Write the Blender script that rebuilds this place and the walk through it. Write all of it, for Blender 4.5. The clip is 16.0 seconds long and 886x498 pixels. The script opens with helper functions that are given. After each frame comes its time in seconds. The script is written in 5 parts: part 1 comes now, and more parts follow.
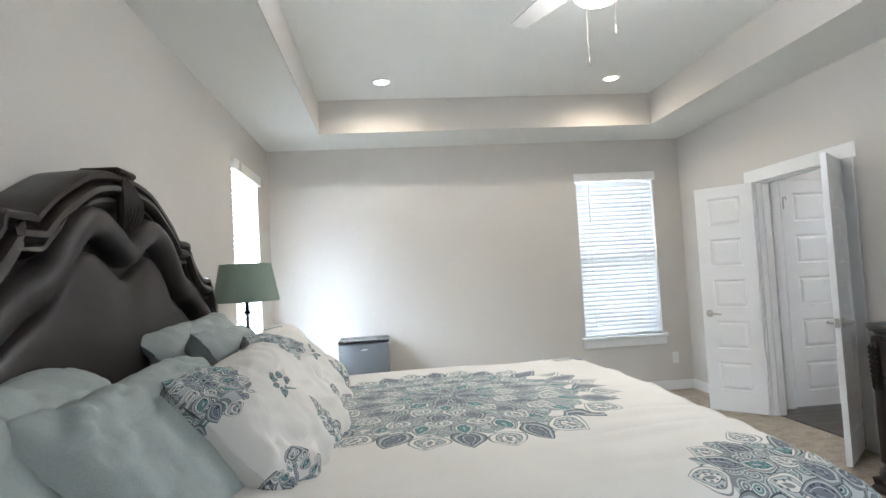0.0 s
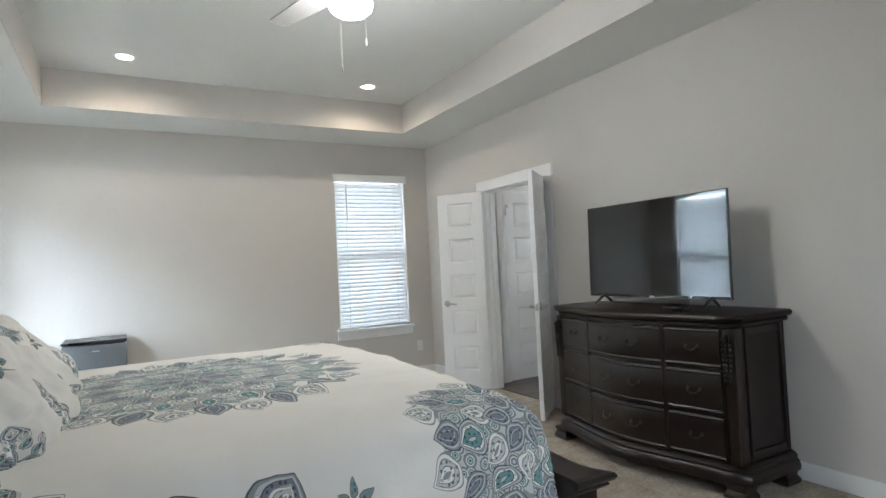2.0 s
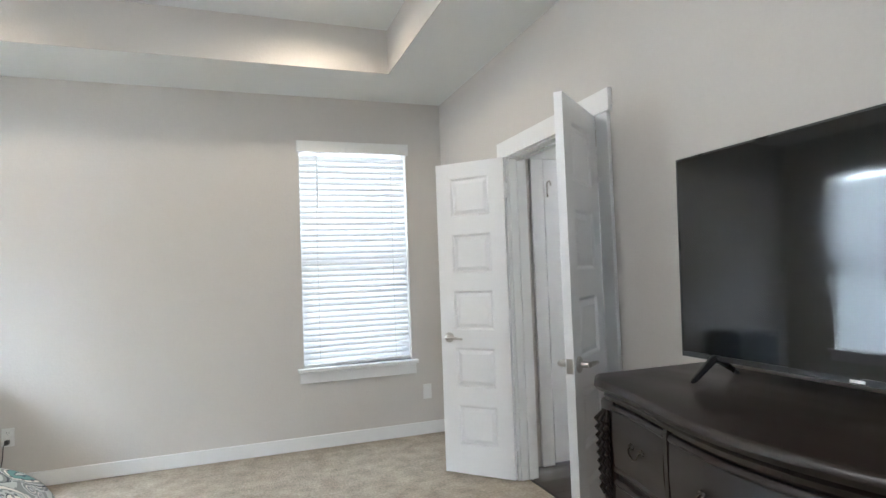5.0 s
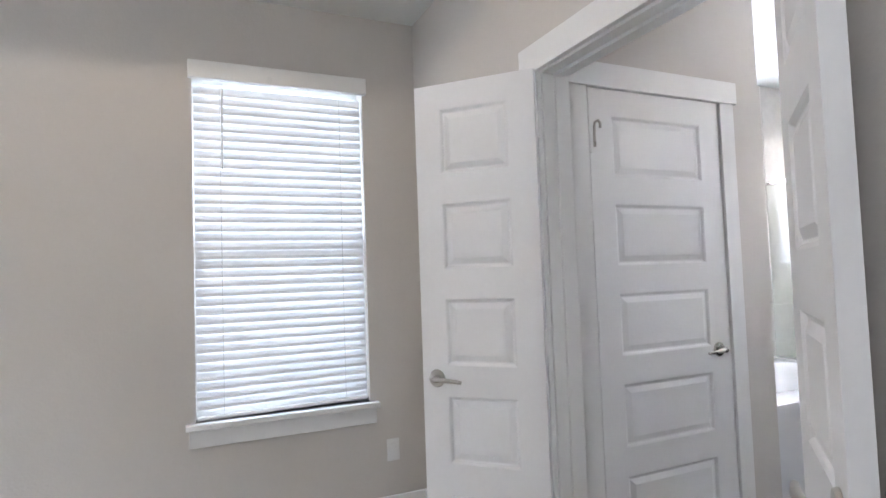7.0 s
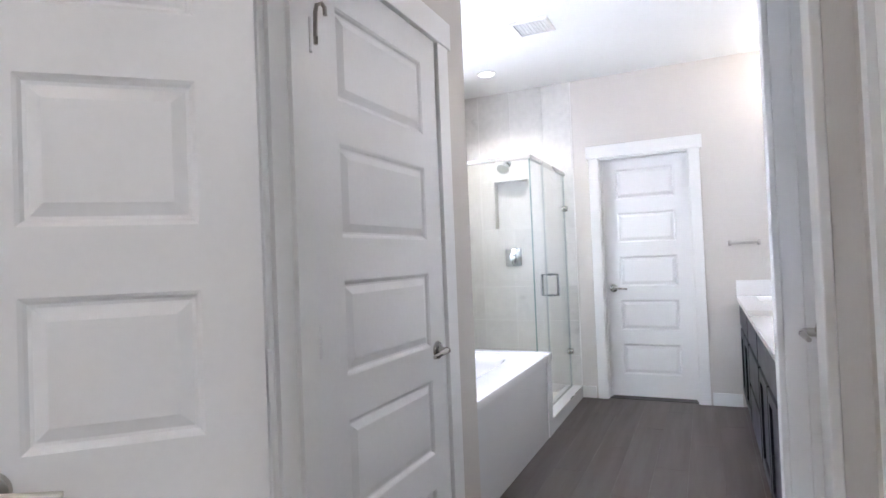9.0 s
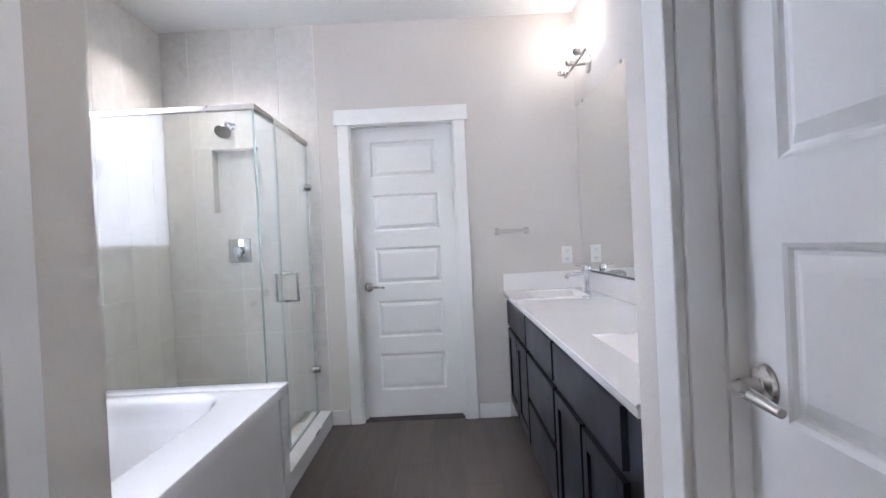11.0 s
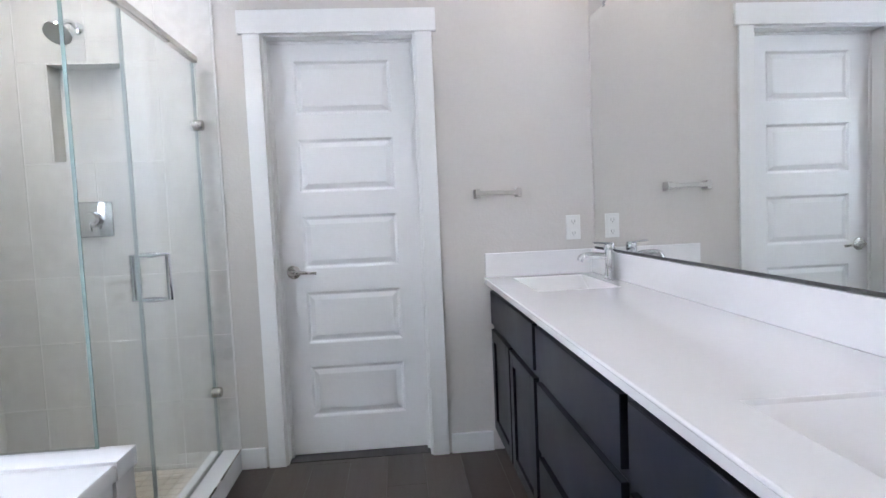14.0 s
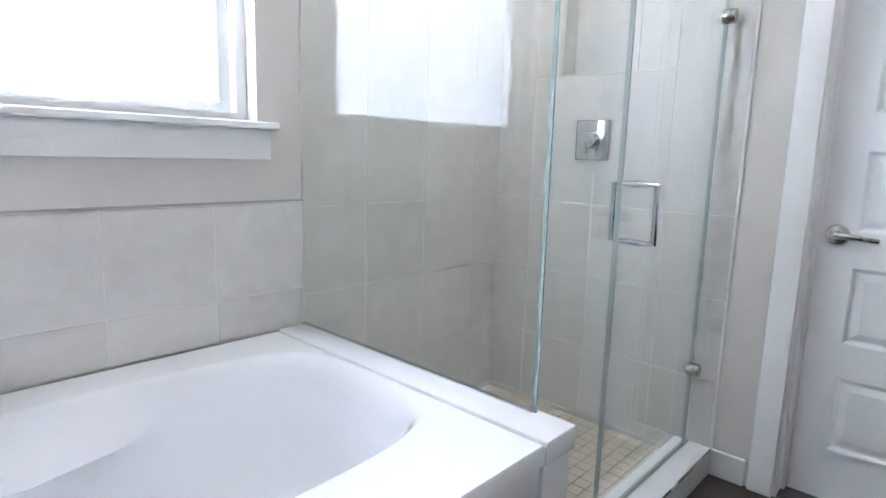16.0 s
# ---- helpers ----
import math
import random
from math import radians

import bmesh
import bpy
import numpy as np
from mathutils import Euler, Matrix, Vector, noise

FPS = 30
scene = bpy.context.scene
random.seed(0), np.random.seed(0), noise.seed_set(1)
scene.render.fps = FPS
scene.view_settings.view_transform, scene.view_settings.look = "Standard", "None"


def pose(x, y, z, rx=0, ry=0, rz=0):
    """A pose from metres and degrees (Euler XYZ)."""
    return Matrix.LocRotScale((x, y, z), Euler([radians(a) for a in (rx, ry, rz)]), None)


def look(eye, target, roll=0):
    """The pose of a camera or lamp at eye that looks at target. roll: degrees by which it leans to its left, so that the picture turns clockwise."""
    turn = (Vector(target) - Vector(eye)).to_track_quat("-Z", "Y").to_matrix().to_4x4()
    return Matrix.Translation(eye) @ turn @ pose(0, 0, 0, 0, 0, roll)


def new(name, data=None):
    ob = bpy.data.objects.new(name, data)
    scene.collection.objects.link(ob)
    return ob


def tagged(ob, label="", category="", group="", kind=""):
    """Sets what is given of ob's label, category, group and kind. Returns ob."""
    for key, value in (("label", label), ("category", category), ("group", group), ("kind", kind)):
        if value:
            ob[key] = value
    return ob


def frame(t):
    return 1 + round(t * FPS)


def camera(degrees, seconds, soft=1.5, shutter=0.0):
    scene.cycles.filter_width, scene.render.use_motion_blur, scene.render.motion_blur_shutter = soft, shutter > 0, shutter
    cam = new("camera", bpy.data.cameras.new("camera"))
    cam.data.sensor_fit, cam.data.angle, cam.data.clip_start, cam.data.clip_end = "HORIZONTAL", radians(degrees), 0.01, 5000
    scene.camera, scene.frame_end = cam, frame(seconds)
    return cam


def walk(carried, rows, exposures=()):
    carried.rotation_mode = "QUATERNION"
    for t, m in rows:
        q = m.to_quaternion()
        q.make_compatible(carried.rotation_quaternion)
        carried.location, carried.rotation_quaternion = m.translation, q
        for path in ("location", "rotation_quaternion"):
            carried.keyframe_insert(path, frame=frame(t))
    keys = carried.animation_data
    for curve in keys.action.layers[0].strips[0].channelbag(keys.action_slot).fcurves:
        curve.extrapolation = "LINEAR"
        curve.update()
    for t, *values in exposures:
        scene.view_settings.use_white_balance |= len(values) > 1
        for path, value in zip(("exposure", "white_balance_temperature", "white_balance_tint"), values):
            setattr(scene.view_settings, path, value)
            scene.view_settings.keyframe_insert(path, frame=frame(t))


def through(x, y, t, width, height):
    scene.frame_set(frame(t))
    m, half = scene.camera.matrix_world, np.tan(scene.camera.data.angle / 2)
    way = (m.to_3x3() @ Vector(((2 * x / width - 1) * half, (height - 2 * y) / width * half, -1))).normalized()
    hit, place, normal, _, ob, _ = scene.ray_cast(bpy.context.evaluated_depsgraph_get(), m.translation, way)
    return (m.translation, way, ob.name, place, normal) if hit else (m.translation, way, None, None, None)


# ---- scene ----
cam = camera(75.9, 16.0)
PATH = [
    (0, (0.115, -0.205, 1.379), (0.319, 1.782, 1.471), -3.2),
    (0.5, (-0.026, -0.348, 1.344), (0.463, 1.589, 1.429), -3.1),
    (1, (-0.113, -0.432, 1.32), (0.598, 1.436, 1.398), -3.0),
    (1.5, (-0.085, -0.475, 1.301), (0.784, 1.325, 1.37), -2.9),
    (2, (0.103, -0.426, 1.3), (1.085, 1.315, 1.357), -2.8),
    (2.5, (0.355, -0.303, 1.305), (1.378, 1.415, 1.353), -2.8),
    (3, (0.633, -0.061, 1.321), (1.673, 1.646, 1.37), -2.6),
    (3.5, (0.958, 0.214, 1.318), (1.977, 1.934, 1.372), -2.5),
    (4, (1.231, 0.528, 1.307), (2.12, 2.318, 1.372), -2.4),
    (4.5, (1.49, 0.869, 1.313), (2.264, 2.712, 1.39), -2.2),
    (5, (1.764, 1.226, 1.321), (2.439, 3.107, 1.404), -2.1),
    (5.2, (1.848, 1.366, 1.32), (2.476, 3.263, 1.406), -2.3),
    (7.5, (2.25, 3.06, 1.267), (3.284, 4.769, 1.374), -1.7),
    (8, (2.335, 3.319, 1.248), (3.695, 4.783, 1.339), -2.0),
    (8.5, (2.37, 3.549, 1.243), (4.016, 4.683, 1.308), -2.0),
    (9, (2.548, 3.734, 1.232), (4.364, 4.572, 1.27), -2.3),
    (9.5, (2.759, 3.877, 1.221), (4.668, 4.473, 1.228), -2.5),
    (10, (3.03, 3.96, 1.229), (4.997, 4.323, 1.213), -2.5),
    (10.2, (3.149, 3.944, 1.226), (5.129, 4.226, 1.204), -2.5),
    (12.3, (4.259, 3.895, 1.215), (6.242, 3.63, 1.177), -3.0),
    (12.5, (4.333, 3.888, 1.21), (6.312, 3.602, 1.161), -2.8),
    (13, (4.547, 3.9, 1.211), (6.52, 3.58, 1.131), -2.6),
    (13.5, (4.685, 3.91, 1.216), (6.657, 3.593, 1.1), -2.5),
    (14, (4.777, 3.955, 1.194), (6.766, 3.793, 1.063), -2.5),
    (14.5, (4.843, 4.003, 1.159), (6.813, 4.313, 1.009), -1.5),
    (15, (4.969, 4.083, 1.125), (6.838, 4.765, 0.922), -0.5),
    (15.5, (5.137, 4.156, 1.138), (6.842, 5.162, 0.855), 0.5),
    (16, (5.37, 4.147, 1.148), (6.814, 5.492, 0.824), 1.6),
]
EXPOSURES = [(0.0, 1.3, 5850, 9), (1.5, 0.88, 5850, 7), (2.5, 1.2, 5900, 8), (3.5, 1.55, 5850, 9), (5.0, 1.32, 5850, 9), (7.5, 1.05, 5850, 15), (8.0, 1.25, 5850, 15), (9.0, 1.0, 5850, 16), (10.0, 0.52, 5850, 17), (13.0, 0.56, 5850, 15), (14.5, 0.55, 5750, 14), (16.0, 0.6, 5700, 13)]
walk(cam, [(t, look(eye, target, roll)) for t, eye, target, roll in PATH], EXPOSURES)

# ---- world and large lights ----
world = bpy.data.worlds.new("world")
scene.world = world
world.use_nodes = True
sky = world.node_tree.nodes.new("ShaderNodeTexSky")
sky.sky_type, sky.sun_disc = "NISHITA", False
sky.sun_elevation, sky.sun_rotation = radians(48), radians(150)
back = world.node_tree.nodes["Background"]
back.inputs["Strength"].default_value = 0.12
world.node_tree.links.new(sky.outputs["Color"], back.inputs["Color"])
sun = new("sun", bpy.data.lights.new("sun", "SUN"))
sun.data.energy, sun.data.angle, sun.data.color = 2.5, radians(0.6), (1.0, 0.96, 0.9)
sun.matrix_basis = look((4, -6, 9), (2, 2, 0))


def lamp(name, kind, m, energy, color, size=0.1, size_y=None):
    ob = new(name, bpy.data.lights.new(name, kind))
    ob.data.energy, ob.data.color = energy, color
    if kind == "AREA":
        ob.data.size = size
        if size_y:
            ob.data.shape, ob.data.size_y = "RECTANGLE", size_y
    elif kind == "SPOT":
        ob.data.shadow_soft_size, ob.data.spot_size, ob.data.spot_blend = size, radians(size_y), 0.6
    else:
        ob.data.shadow_soft_size = size
    ob.matrix_basis = m
    return ob


DAY = (0.84, 0.93, 1.0)
WARM = (1.0, 0.80, 0.58)
lamp("daylight_back_window", "AREA", look((2.65, 6.30, 1.5), (2.65, 5.0, 1.45)), 33, DAY, 1.0, 1.9)
lamp("daylight_side_window", "AREA", look((-1.55, 4.85, 1.5), (0.0, 4.85, 1.45)), 620, DAY, 1.1, 1.9)
# fill light from behind the walker, in an added window that is never seen
lamp("added_rear_daylight", "AREA", look((1.5, -1.36, 1.5), (1.5, 0.0, 1.5)), 30, (0.9, 0.95, 1.0), 1.1, 1.6)
lamp("daylight_bath_window", "AREA", look((5.72, 6.30, 1.75), (5.72, 5.0, 1.7)), 440, (0.92, 0.94, 1.0), 1.2, 1.2)

# ---- materials ----
def material(name, color, rough=0.5, metal=0.0, vary=0.06, scale=3.0, fine=60.0, bump=0.0, bump_scale=200.0, coat=0.0, piece=0.0, spec=0.5, stretch=None):
    """A principled surface with broad and fine variation of colour and roughness, and a fine relief."""
    m = bpy.data.materials.new(name)
    m.use_nodes = True
    nt = m.node_tree
    n, l = nt.nodes, nt.links
    b = n["Principled BSDF"]
    b.inputs["Metallic"].default_value = metal
    b.inputs["Coat Weight"].default_value = coat
    b.inputs["Specular IOR Level"].default_value = spec
    geo = n.new("ShaderNodeNewGeometry")
    broad, grain = n.new("ShaderNodeTexNoise"), n.new("ShaderNodeTexNoise")
    for t, s in ((broad, scale), (grain, fine)):
        t.inputs["Scale"].default_value = s
        t.inputs["Detail"].default_value = 4
        if stretch:
            sc = n.new("ShaderNodeVectorMath")
            sc.operation = "MULTIPLY"
            sc.inputs[1].default_value = stretch
            l.new(geo.outputs["Position"], sc.inputs[0])
            l.new(sc.outputs[0], t.inputs["Vector"])
        else:
            l.new(geo.outputs["Position"], t.inputs["Vector"])
    add = n.new("ShaderNodeMath")
    add.operation = "ADD"
    l.new(broad.outputs["Fac"], add.inputs[0])
    l.new(grain.outputs["Fac"], add.inputs[1])
    rng = n.new("ShaderNodeMapRange")
    rng.inputs["From Min"].default_value, rng.inputs["From Max"].default_value = 0.6, 1.4
    rng.inputs["To Min"].default_value, rng.inputs["To Max"].default_value = 1 - vary, 1 + vary
    l.new(add.outputs[0], rng.inputs["Value"])
    out = rng.outputs["Result"]
    if piece:
        info = n.new("ShaderNodeObjectInfo")
        pr = n.new("ShaderNodeMapRange")
        pr.inputs["To Min"].default_value, pr.inputs["To Max"].default_value = 1 - piece, 1 + piece
        l.new(info.outputs["Random"], pr.inputs["Value"])
        mul = n.new("ShaderNodeMath")
        mul.operation = "MULTIPLY"
        l.new(out, mul.inputs[0])
        l.new(pr.outputs["Result"], mul.inputs[1])
        out = mul.outputs[0]
    hsv = n.new("ShaderNodeHueSaturation")
    hsv.inputs["Color"].default_value = (*color, 1)
    l.new(out, hsv.inputs["Value"])
    l.new(hsv.outputs["Color"], b.inputs["Base Color"])
    rr = n.new("ShaderNodeMapRange")
    rr.inputs["From Min"].default_value, rr.inputs["From Max"].default_value = 0.3, 0.7
    rr.inputs["To Min"].default_value, rr.inputs["To Max"].default_value = max(rough - 0.06, 0.02), min(rough + 0.06, 1)
    l.new(broad.outputs["Fac"], rr.inputs["Value"])
    l.new(rr.outputs["Result"], b.inputs["Roughness"])
    if bump:
        bn, bt = n.new("ShaderNodeBump"), n.new("ShaderNodeTexNoise")
        bt.inputs["Scale"].default_value, bt.inputs["Detail"].default_value = bump_scale, 3
        bn.inputs["Strength"].default_value, bn.inputs["Distance"].default_value = bump, 0.01
        l.new(geo.outputs["Position"], bt.inputs["Vector"])
        l.new(bt.outputs["Fac"], bn.inputs["Height"])
        l.new(bn.outputs["Normal"], b.inputs["Normal"])
    return m


def glowing(name, color, strength):
    m = bpy.data.materials.new(name)
    m.use_nodes = True
    b = m.node_tree.nodes["Principled BSDF"]
    b.inputs["Base Color"].default_value = (*color, 1)
    b.inputs["Emission Color"].default_value = (*color, 1)
    b.inputs["Emission Strength"].default_value = strength
    return m


def translucent(name, color, through=0.5, rough=0.4, gloss=True):
    """A thin sheet that lets light through, diffused: blinds, lampshades, frosted panes."""
    m = bpy.data.materials.new(name)
    m.use_nodes = True
    nt = m.node_tree
    n, l = nt.nodes, nt.links
    b = n["Principled BSDF"]
    b.inputs["Base Color"].default_value = (*color, 1)
    b.inputs["Roughness"].default_value = rough
    geo, nz = n.new("ShaderNodeNewGeometry"), n.new("ShaderNodeTexNoise")
    nz.inputs["Scale"].default_value = 25
    l.new(geo.outputs["Position"], nz.inputs["Vector"])
    hsv, rg = n.new("ShaderNodeHueSaturation"), n.new("ShaderNodeMapRange")
    rg.inputs["To Min"].default_value, rg.inputs["To Max"].default_value = 0.93, 1.05
    hsv.inputs["Color"].default_value = (*color, 1)
    l.new(nz.outputs["Fac"], rg.inputs["Value"])
    l.new(rg.outputs["Result"], hsv.inputs["Value"])
    l.new(hsv.outputs["Color"], b.inputs["Base Color"])
    tr, mix = n.new("ShaderNodeBsdfTranslucent"), n.new("ShaderNodeMixShader")
    l.new(hsv.outputs["Color"], tr.inputs["Color"])
    mix.inputs["Fac"].default_value = through
    l.new(b.outputs[0], mix.inputs[1])
    l.new(tr.outputs[0], mix.inputs[2])
    l.new(mix.outputs[0], n["Material Output"].inputs["Surface"])
    return m


def thin_glass(name, tint):
    """Clear sheet glass: what is not mirrored goes straight through, faintly tinted."""
    m = bpy.data.materials.new(name)
    m.use_nodes = True
    n, l = m.node_tree.nodes, m.node_tree.links
    n.remove(n["Principled BSDF"])
    tr, gl, fr, mix = n.new("ShaderNodeBsdfTransparent"), n.new("ShaderNodeBsdfGlossy"), n.new("ShaderNodeLayerWeight"), n.new("ShaderNodeMixShader")
    tr.inputs["Color"].default_value = (*tint, 1)
    gl.inputs["Roughness"].default_value = 0.0
    fr.inputs["Blend"].default_value = 0.5
    steep, gloss = n.new("ShaderNodeMath"), n.new("ShaderNodeMath")
    steep.operation, gloss.operation = "POWER", "MULTIPLY_ADD"
    l.new(fr.outputs["Facing"], steep.inputs[0])
    steep.inputs[1].default_value = 5
    l.new(steep.outputs[0], gloss.inputs[0])
    gloss.inputs[1].default_value, gloss.inputs[2].default_value = 0.95, 0.030
    l.new(gloss.outputs[0], mix.inputs["Fac"])
    l.new(tr.outputs[0], mix.inputs[1])
    l.new(gl.outputs[0], mix.inputs[2])
    l.new(mix.outputs[0], n["Material Output"].inputs["Surface"])
    return m


WALL = material("wall_paint", (0.59, 0.56, 0.522), 0.75, vary=0.02, bump=0.12, bump_scale=90)
CEIL = material("ceiling_paint", (0.76, 0.77, 0.75), 0.85, vary=0.02, bump=0.1, bump_scale=80)
TRIM = material("white_trim_paint", (0.80, 0.80, 0.79), 0.35, vary=0.02)
DOORW = material("white_door_paint", (0.80, 0.80, 0.80), 0.38, vary=0.02, bump=0.03, bump_scale=60)
CARPET = material("beige_carpet", (0.37, 0.32, 0.255), 0.95, vary=0.38, scale=9, fine=55, bump=1.0, bump_scale=75, spec=0.1)
PLANK = material("grey_brown_plank", (0.055, 0.042, 0.035), 0.38, vary=0.2, scale=5, fine=30, piece=0.16, bump=0.05, bump_scale=60, stretch=(0.22, 3.0, 1.0))
SUBFLOOR = material("dark_joint", (0.02, 0.018, 0.016), 0.8)
WOOD = material("dark_stained_wood", (0.0105, 0.0058, 0.0045), 0.37, vary=0.16, scale=5, fine=60, spec=0.4, stretch=(1.0, 0.3, 3.0))
WOODC = material("carved_dark_wood", (0.009, 0.0055, 0.0042), 0.45, spec=0.2, vary=0.3, scale=20, fine=80, bump=0.25, bump_scale=70)
BRASS = material("antique_pewter", (0.07, 0.06, 0.05), 0.4, metal=0.9, vary=0.2)
CHROME = material("polished_chrome", (0.64, 0.655, 0.67), 0.1, metal=1.0, vary=0.02)
NICKEL = material("brushed_nickel", (0.50, 0.48, 0.45), 0.28, metal=1.0, vary=0.05)
BLACKP = material("black_plastic", (0.012, 0.012, 0.013), 0.3, vary=0.1)
SCREEN = material("black_screen_glass", (0.003, 0.0035, 0.004), 0.03, vary=0.05, spec=0.55)
PLASTIC = material("white_plastic", (0.78, 0.78, 0.76), 0.3, vary=0.02)
SEAL = material("clear_grey_vinyl", (0.33, 0.36, 0.36), 0.3, vary=0.05)
SLOT = material("dark_slot", (0.05, 0.05, 0.05), 0.6)
SLAT = translucent("blind_slat_vinyl", (0.86, 0.87, 0.88), 0.055)
FROST = translucent("frosted_pane", (0.92, 0.93, 0.94), 0.85, 0.3)
GLASS = thin_glass("shower_glass", (0.965, 0.985, 0.978))
EDGE = material("green_glass_edge", (0.24, 0.32, 0.30), 0.2, vary=0.1)
PANE = thin_glass("window_glass", (0.98, 0.99, 0.99))
MIRROR = material("mirror_silver", (0.90, 0.91, 0.90), 0.02, metal=1.0, vary=0.0)
MIRROR.node_tree.nodes["Principled BSDF"].inputs["Roughness"].default_value = 0.0
for link in list(MIRROR.node_tree.links):
    if link.to_socket.name == "Roughness":
        MIRROR.node_tree.links.remove(link)
COUNTER = material("white_cultured_marble", (0.80, 0.79, 0.785), 0.03, vary=0.015, coat=0.6)
CABINET = material("navy_espresso_cabinet", (0.0075, 0.0085, 0.0135), 0.36, vary=0.15, spec=0.24)
TUBW = material("white_acrylic", (0.80, 0.805, 0.81), 0.14, vary=0.01, coat=0.3)
TILE = material("pale_stone_tile", (0.60, 0.585, 0.555), 0.33, vary=0.09, scale=5, fine=22, piece=0.04, bump=0.03, bump_scale=40)
GROUT = material("pale_grout", (0.71, 0.695, 0.67), 0.85, vary=0.05)
# tile edge above the tub: its shadow line is put into the dark grey
SHADED_EDGE = material("shaded_tile_edge", (0.36, 0.34, 0.32), 0.5, vary=0.08)
FRIDGE = material("dark_grey_steel", (0.10, 0.105, 0.11), 0.42, metal=0.4, vary=0.08)
LEATHER = material("brown_leather", (0.022, 0.0175, 0.016), 0.42, vary=0.2, bump=0.12, bump_scale=260, spec=0.32)
SAGE = material("sage_cotton", (0.345, 0.375, 0.355), 0.9, vary=0.08, scale=4, fine=120, bump=0.15, bump_scale=300, spec=0.15)
SHADE = translucent("sage_lampshade", (0.34, 0.41, 0.34), 0.4, 0.9)
BLADE = material("silver_blade", (0.33, 0.32, 0.31), 0.45, vary=0.05)
IRON = material("dark_iron", (0.02, 0.018, 0.016), 0.45, vary=0.2)
GROUND = material("grass_ground", (0.06, 0.09, 0.04), 0.95, vary=0.3, scale=0.5, fine=8)
BRICK = material("pale_red_brick", (0.42, 0.25, 0.20), 0.85, vary=0.2, scale=6, fine=30)
CANGLOW = glowing("downlight_glow", (1.0, 0.95, 0.86), 8)
FANGLOW = glowing("fan_bowl_glow", (1.0, 0.93, 0.82), 9)
VANGLOW = glowing("vanity_shade_glow", (1.0, 0.94, 0.88), 4)


# ---- building blocks ----
def mesh_of(name, bm, mat, smooth=False):
    me = bpy.data.meshes.new(name)
    bmesh.ops.recalc_face_normals(bm, faces=bm.faces)
    bm.to_mesh(me)
    bm.free()
    if mat:
        me.materials.append(mat)
    if smooth:
        for p in me.polygons:
            p.use_smooth = True
        me.set_sharp_from_angle(angle=radians(38))
    return me


def part(name, bm, mat, parent=None, label="", m=None, smooth=False):
    ob = new(name, mesh_of(name, bm, mat, smooth))
    ob.parent = parent
    if m is not None:
        ob.matrix_basis = m
    if label:
        tagged(ob, label=label)
    return ob


def thing(name, m, label, category, group="", kind=""):
    ob = new(name)
    ob.empty_display_size = 0.05
    ob.matrix_basis = m
    return tagged(ob, label, category, group, kind)


def box(x0, y0, z0, x1, y1, z1, bevel=0.0, bm=None, seg=1):
    own = bm is None
    t = bmesh.new()
    bmesh.ops.create_cube(t, size=1)
    bmesh.ops.transform(t, matrix=Matrix.Translation(((x0 + x1) / 2, (y0 + y1) / 2, (z0 + z1) / 2)) @ Matrix.Diagonal((abs(x1 - x0), abs(y1 - y0), abs(z1 - z0), 1)), verts=t.verts)
    if bevel:
        bmesh.ops.bevel(t, geom=t.edges[:], offset=bevel, segments=seg, affect="EDGES", profile=0.5)
    if own:
        return t
    return merge(bm, t)


def merge(bm, t):
    me = bpy.data.meshes.new("tmp")
    t.to_mesh(me)
    t.free()
    bm.from_mesh(me)
    bpy.data.meshes.remove(me)
    return bm


def moved(bm, m):
    bmesh.ops.transform(bm, matrix=m, verts=bm.verts)
    return bm


def rings(loops, bm=None, closed=True, caps=True):
    """A skin over a row of equally long loops of points."""
    bm = bm or bmesh.new()
    rows = [[bm.verts.new(p) for p in loop] for loop in loops]
    n = len(rows[0])
    for a, b in zip(rows, rows[1:]):
        for i in range(n if closed else n - 1):
            j = (i + 1) % n
            bm.faces.new((a[i], a[j], b[j], b[i]))
    if caps and closed:
        bm.faces.new(rows[0][::-1])
        bm.faces.new(rows[-1])
    return bm


def lathe(profile, seg=24, bm=None, at=(0, 0, 0)):
    """profile: (radius, height) pairs, turned about z."""
    loops = [[(at[0] + max(r, 0.0004) * math.cos(a), at[1] + max(r, 0.0004) * math.sin(a), at[2] + z) for a in (2 * math.pi * i / seg for i in range(seg))] for r, z in profile]
    return rings(loops, bm)


def tube(points, r, seg=10, bm=None):
    pts = [Vector(p) for p in points]
    rad = r if isinstance(r, (list, tuple)) else [r] * len(pts)
    loops, side = [], None
    for i, p in enumerate(pts):
        d = (pts[min(i + 1, len(pts) - 1)] - pts[max(i - 1, 0)]).normalized()
        if side is None:
            side = d.orthogonal().normalized()
        side = (side - d * side.dot(d)).normalized()
        up = d.cross(side)
        loops.append([p + rad[i] * (math.cos(a) * side + math.sin(a) * up) for a in (2 * math.pi * k / seg for k in range(seg))])
    return rings(loops, bm)


def prism(poly, y0, y1, bm=None, axis="y"):
    """A polygon of (u, v) pushed from y0 to y1 along an axis."""
    put = {"y": lambda u, v, w: (u, w, v), "x": lambda u, v, w: (w, u, v), "z": lambda u, v, w: (u, v, w)}[axis]
    return rings([[put(u, v, y0) for u, v in poly], [put(u, v, y1) for u, v in poly]], bm)


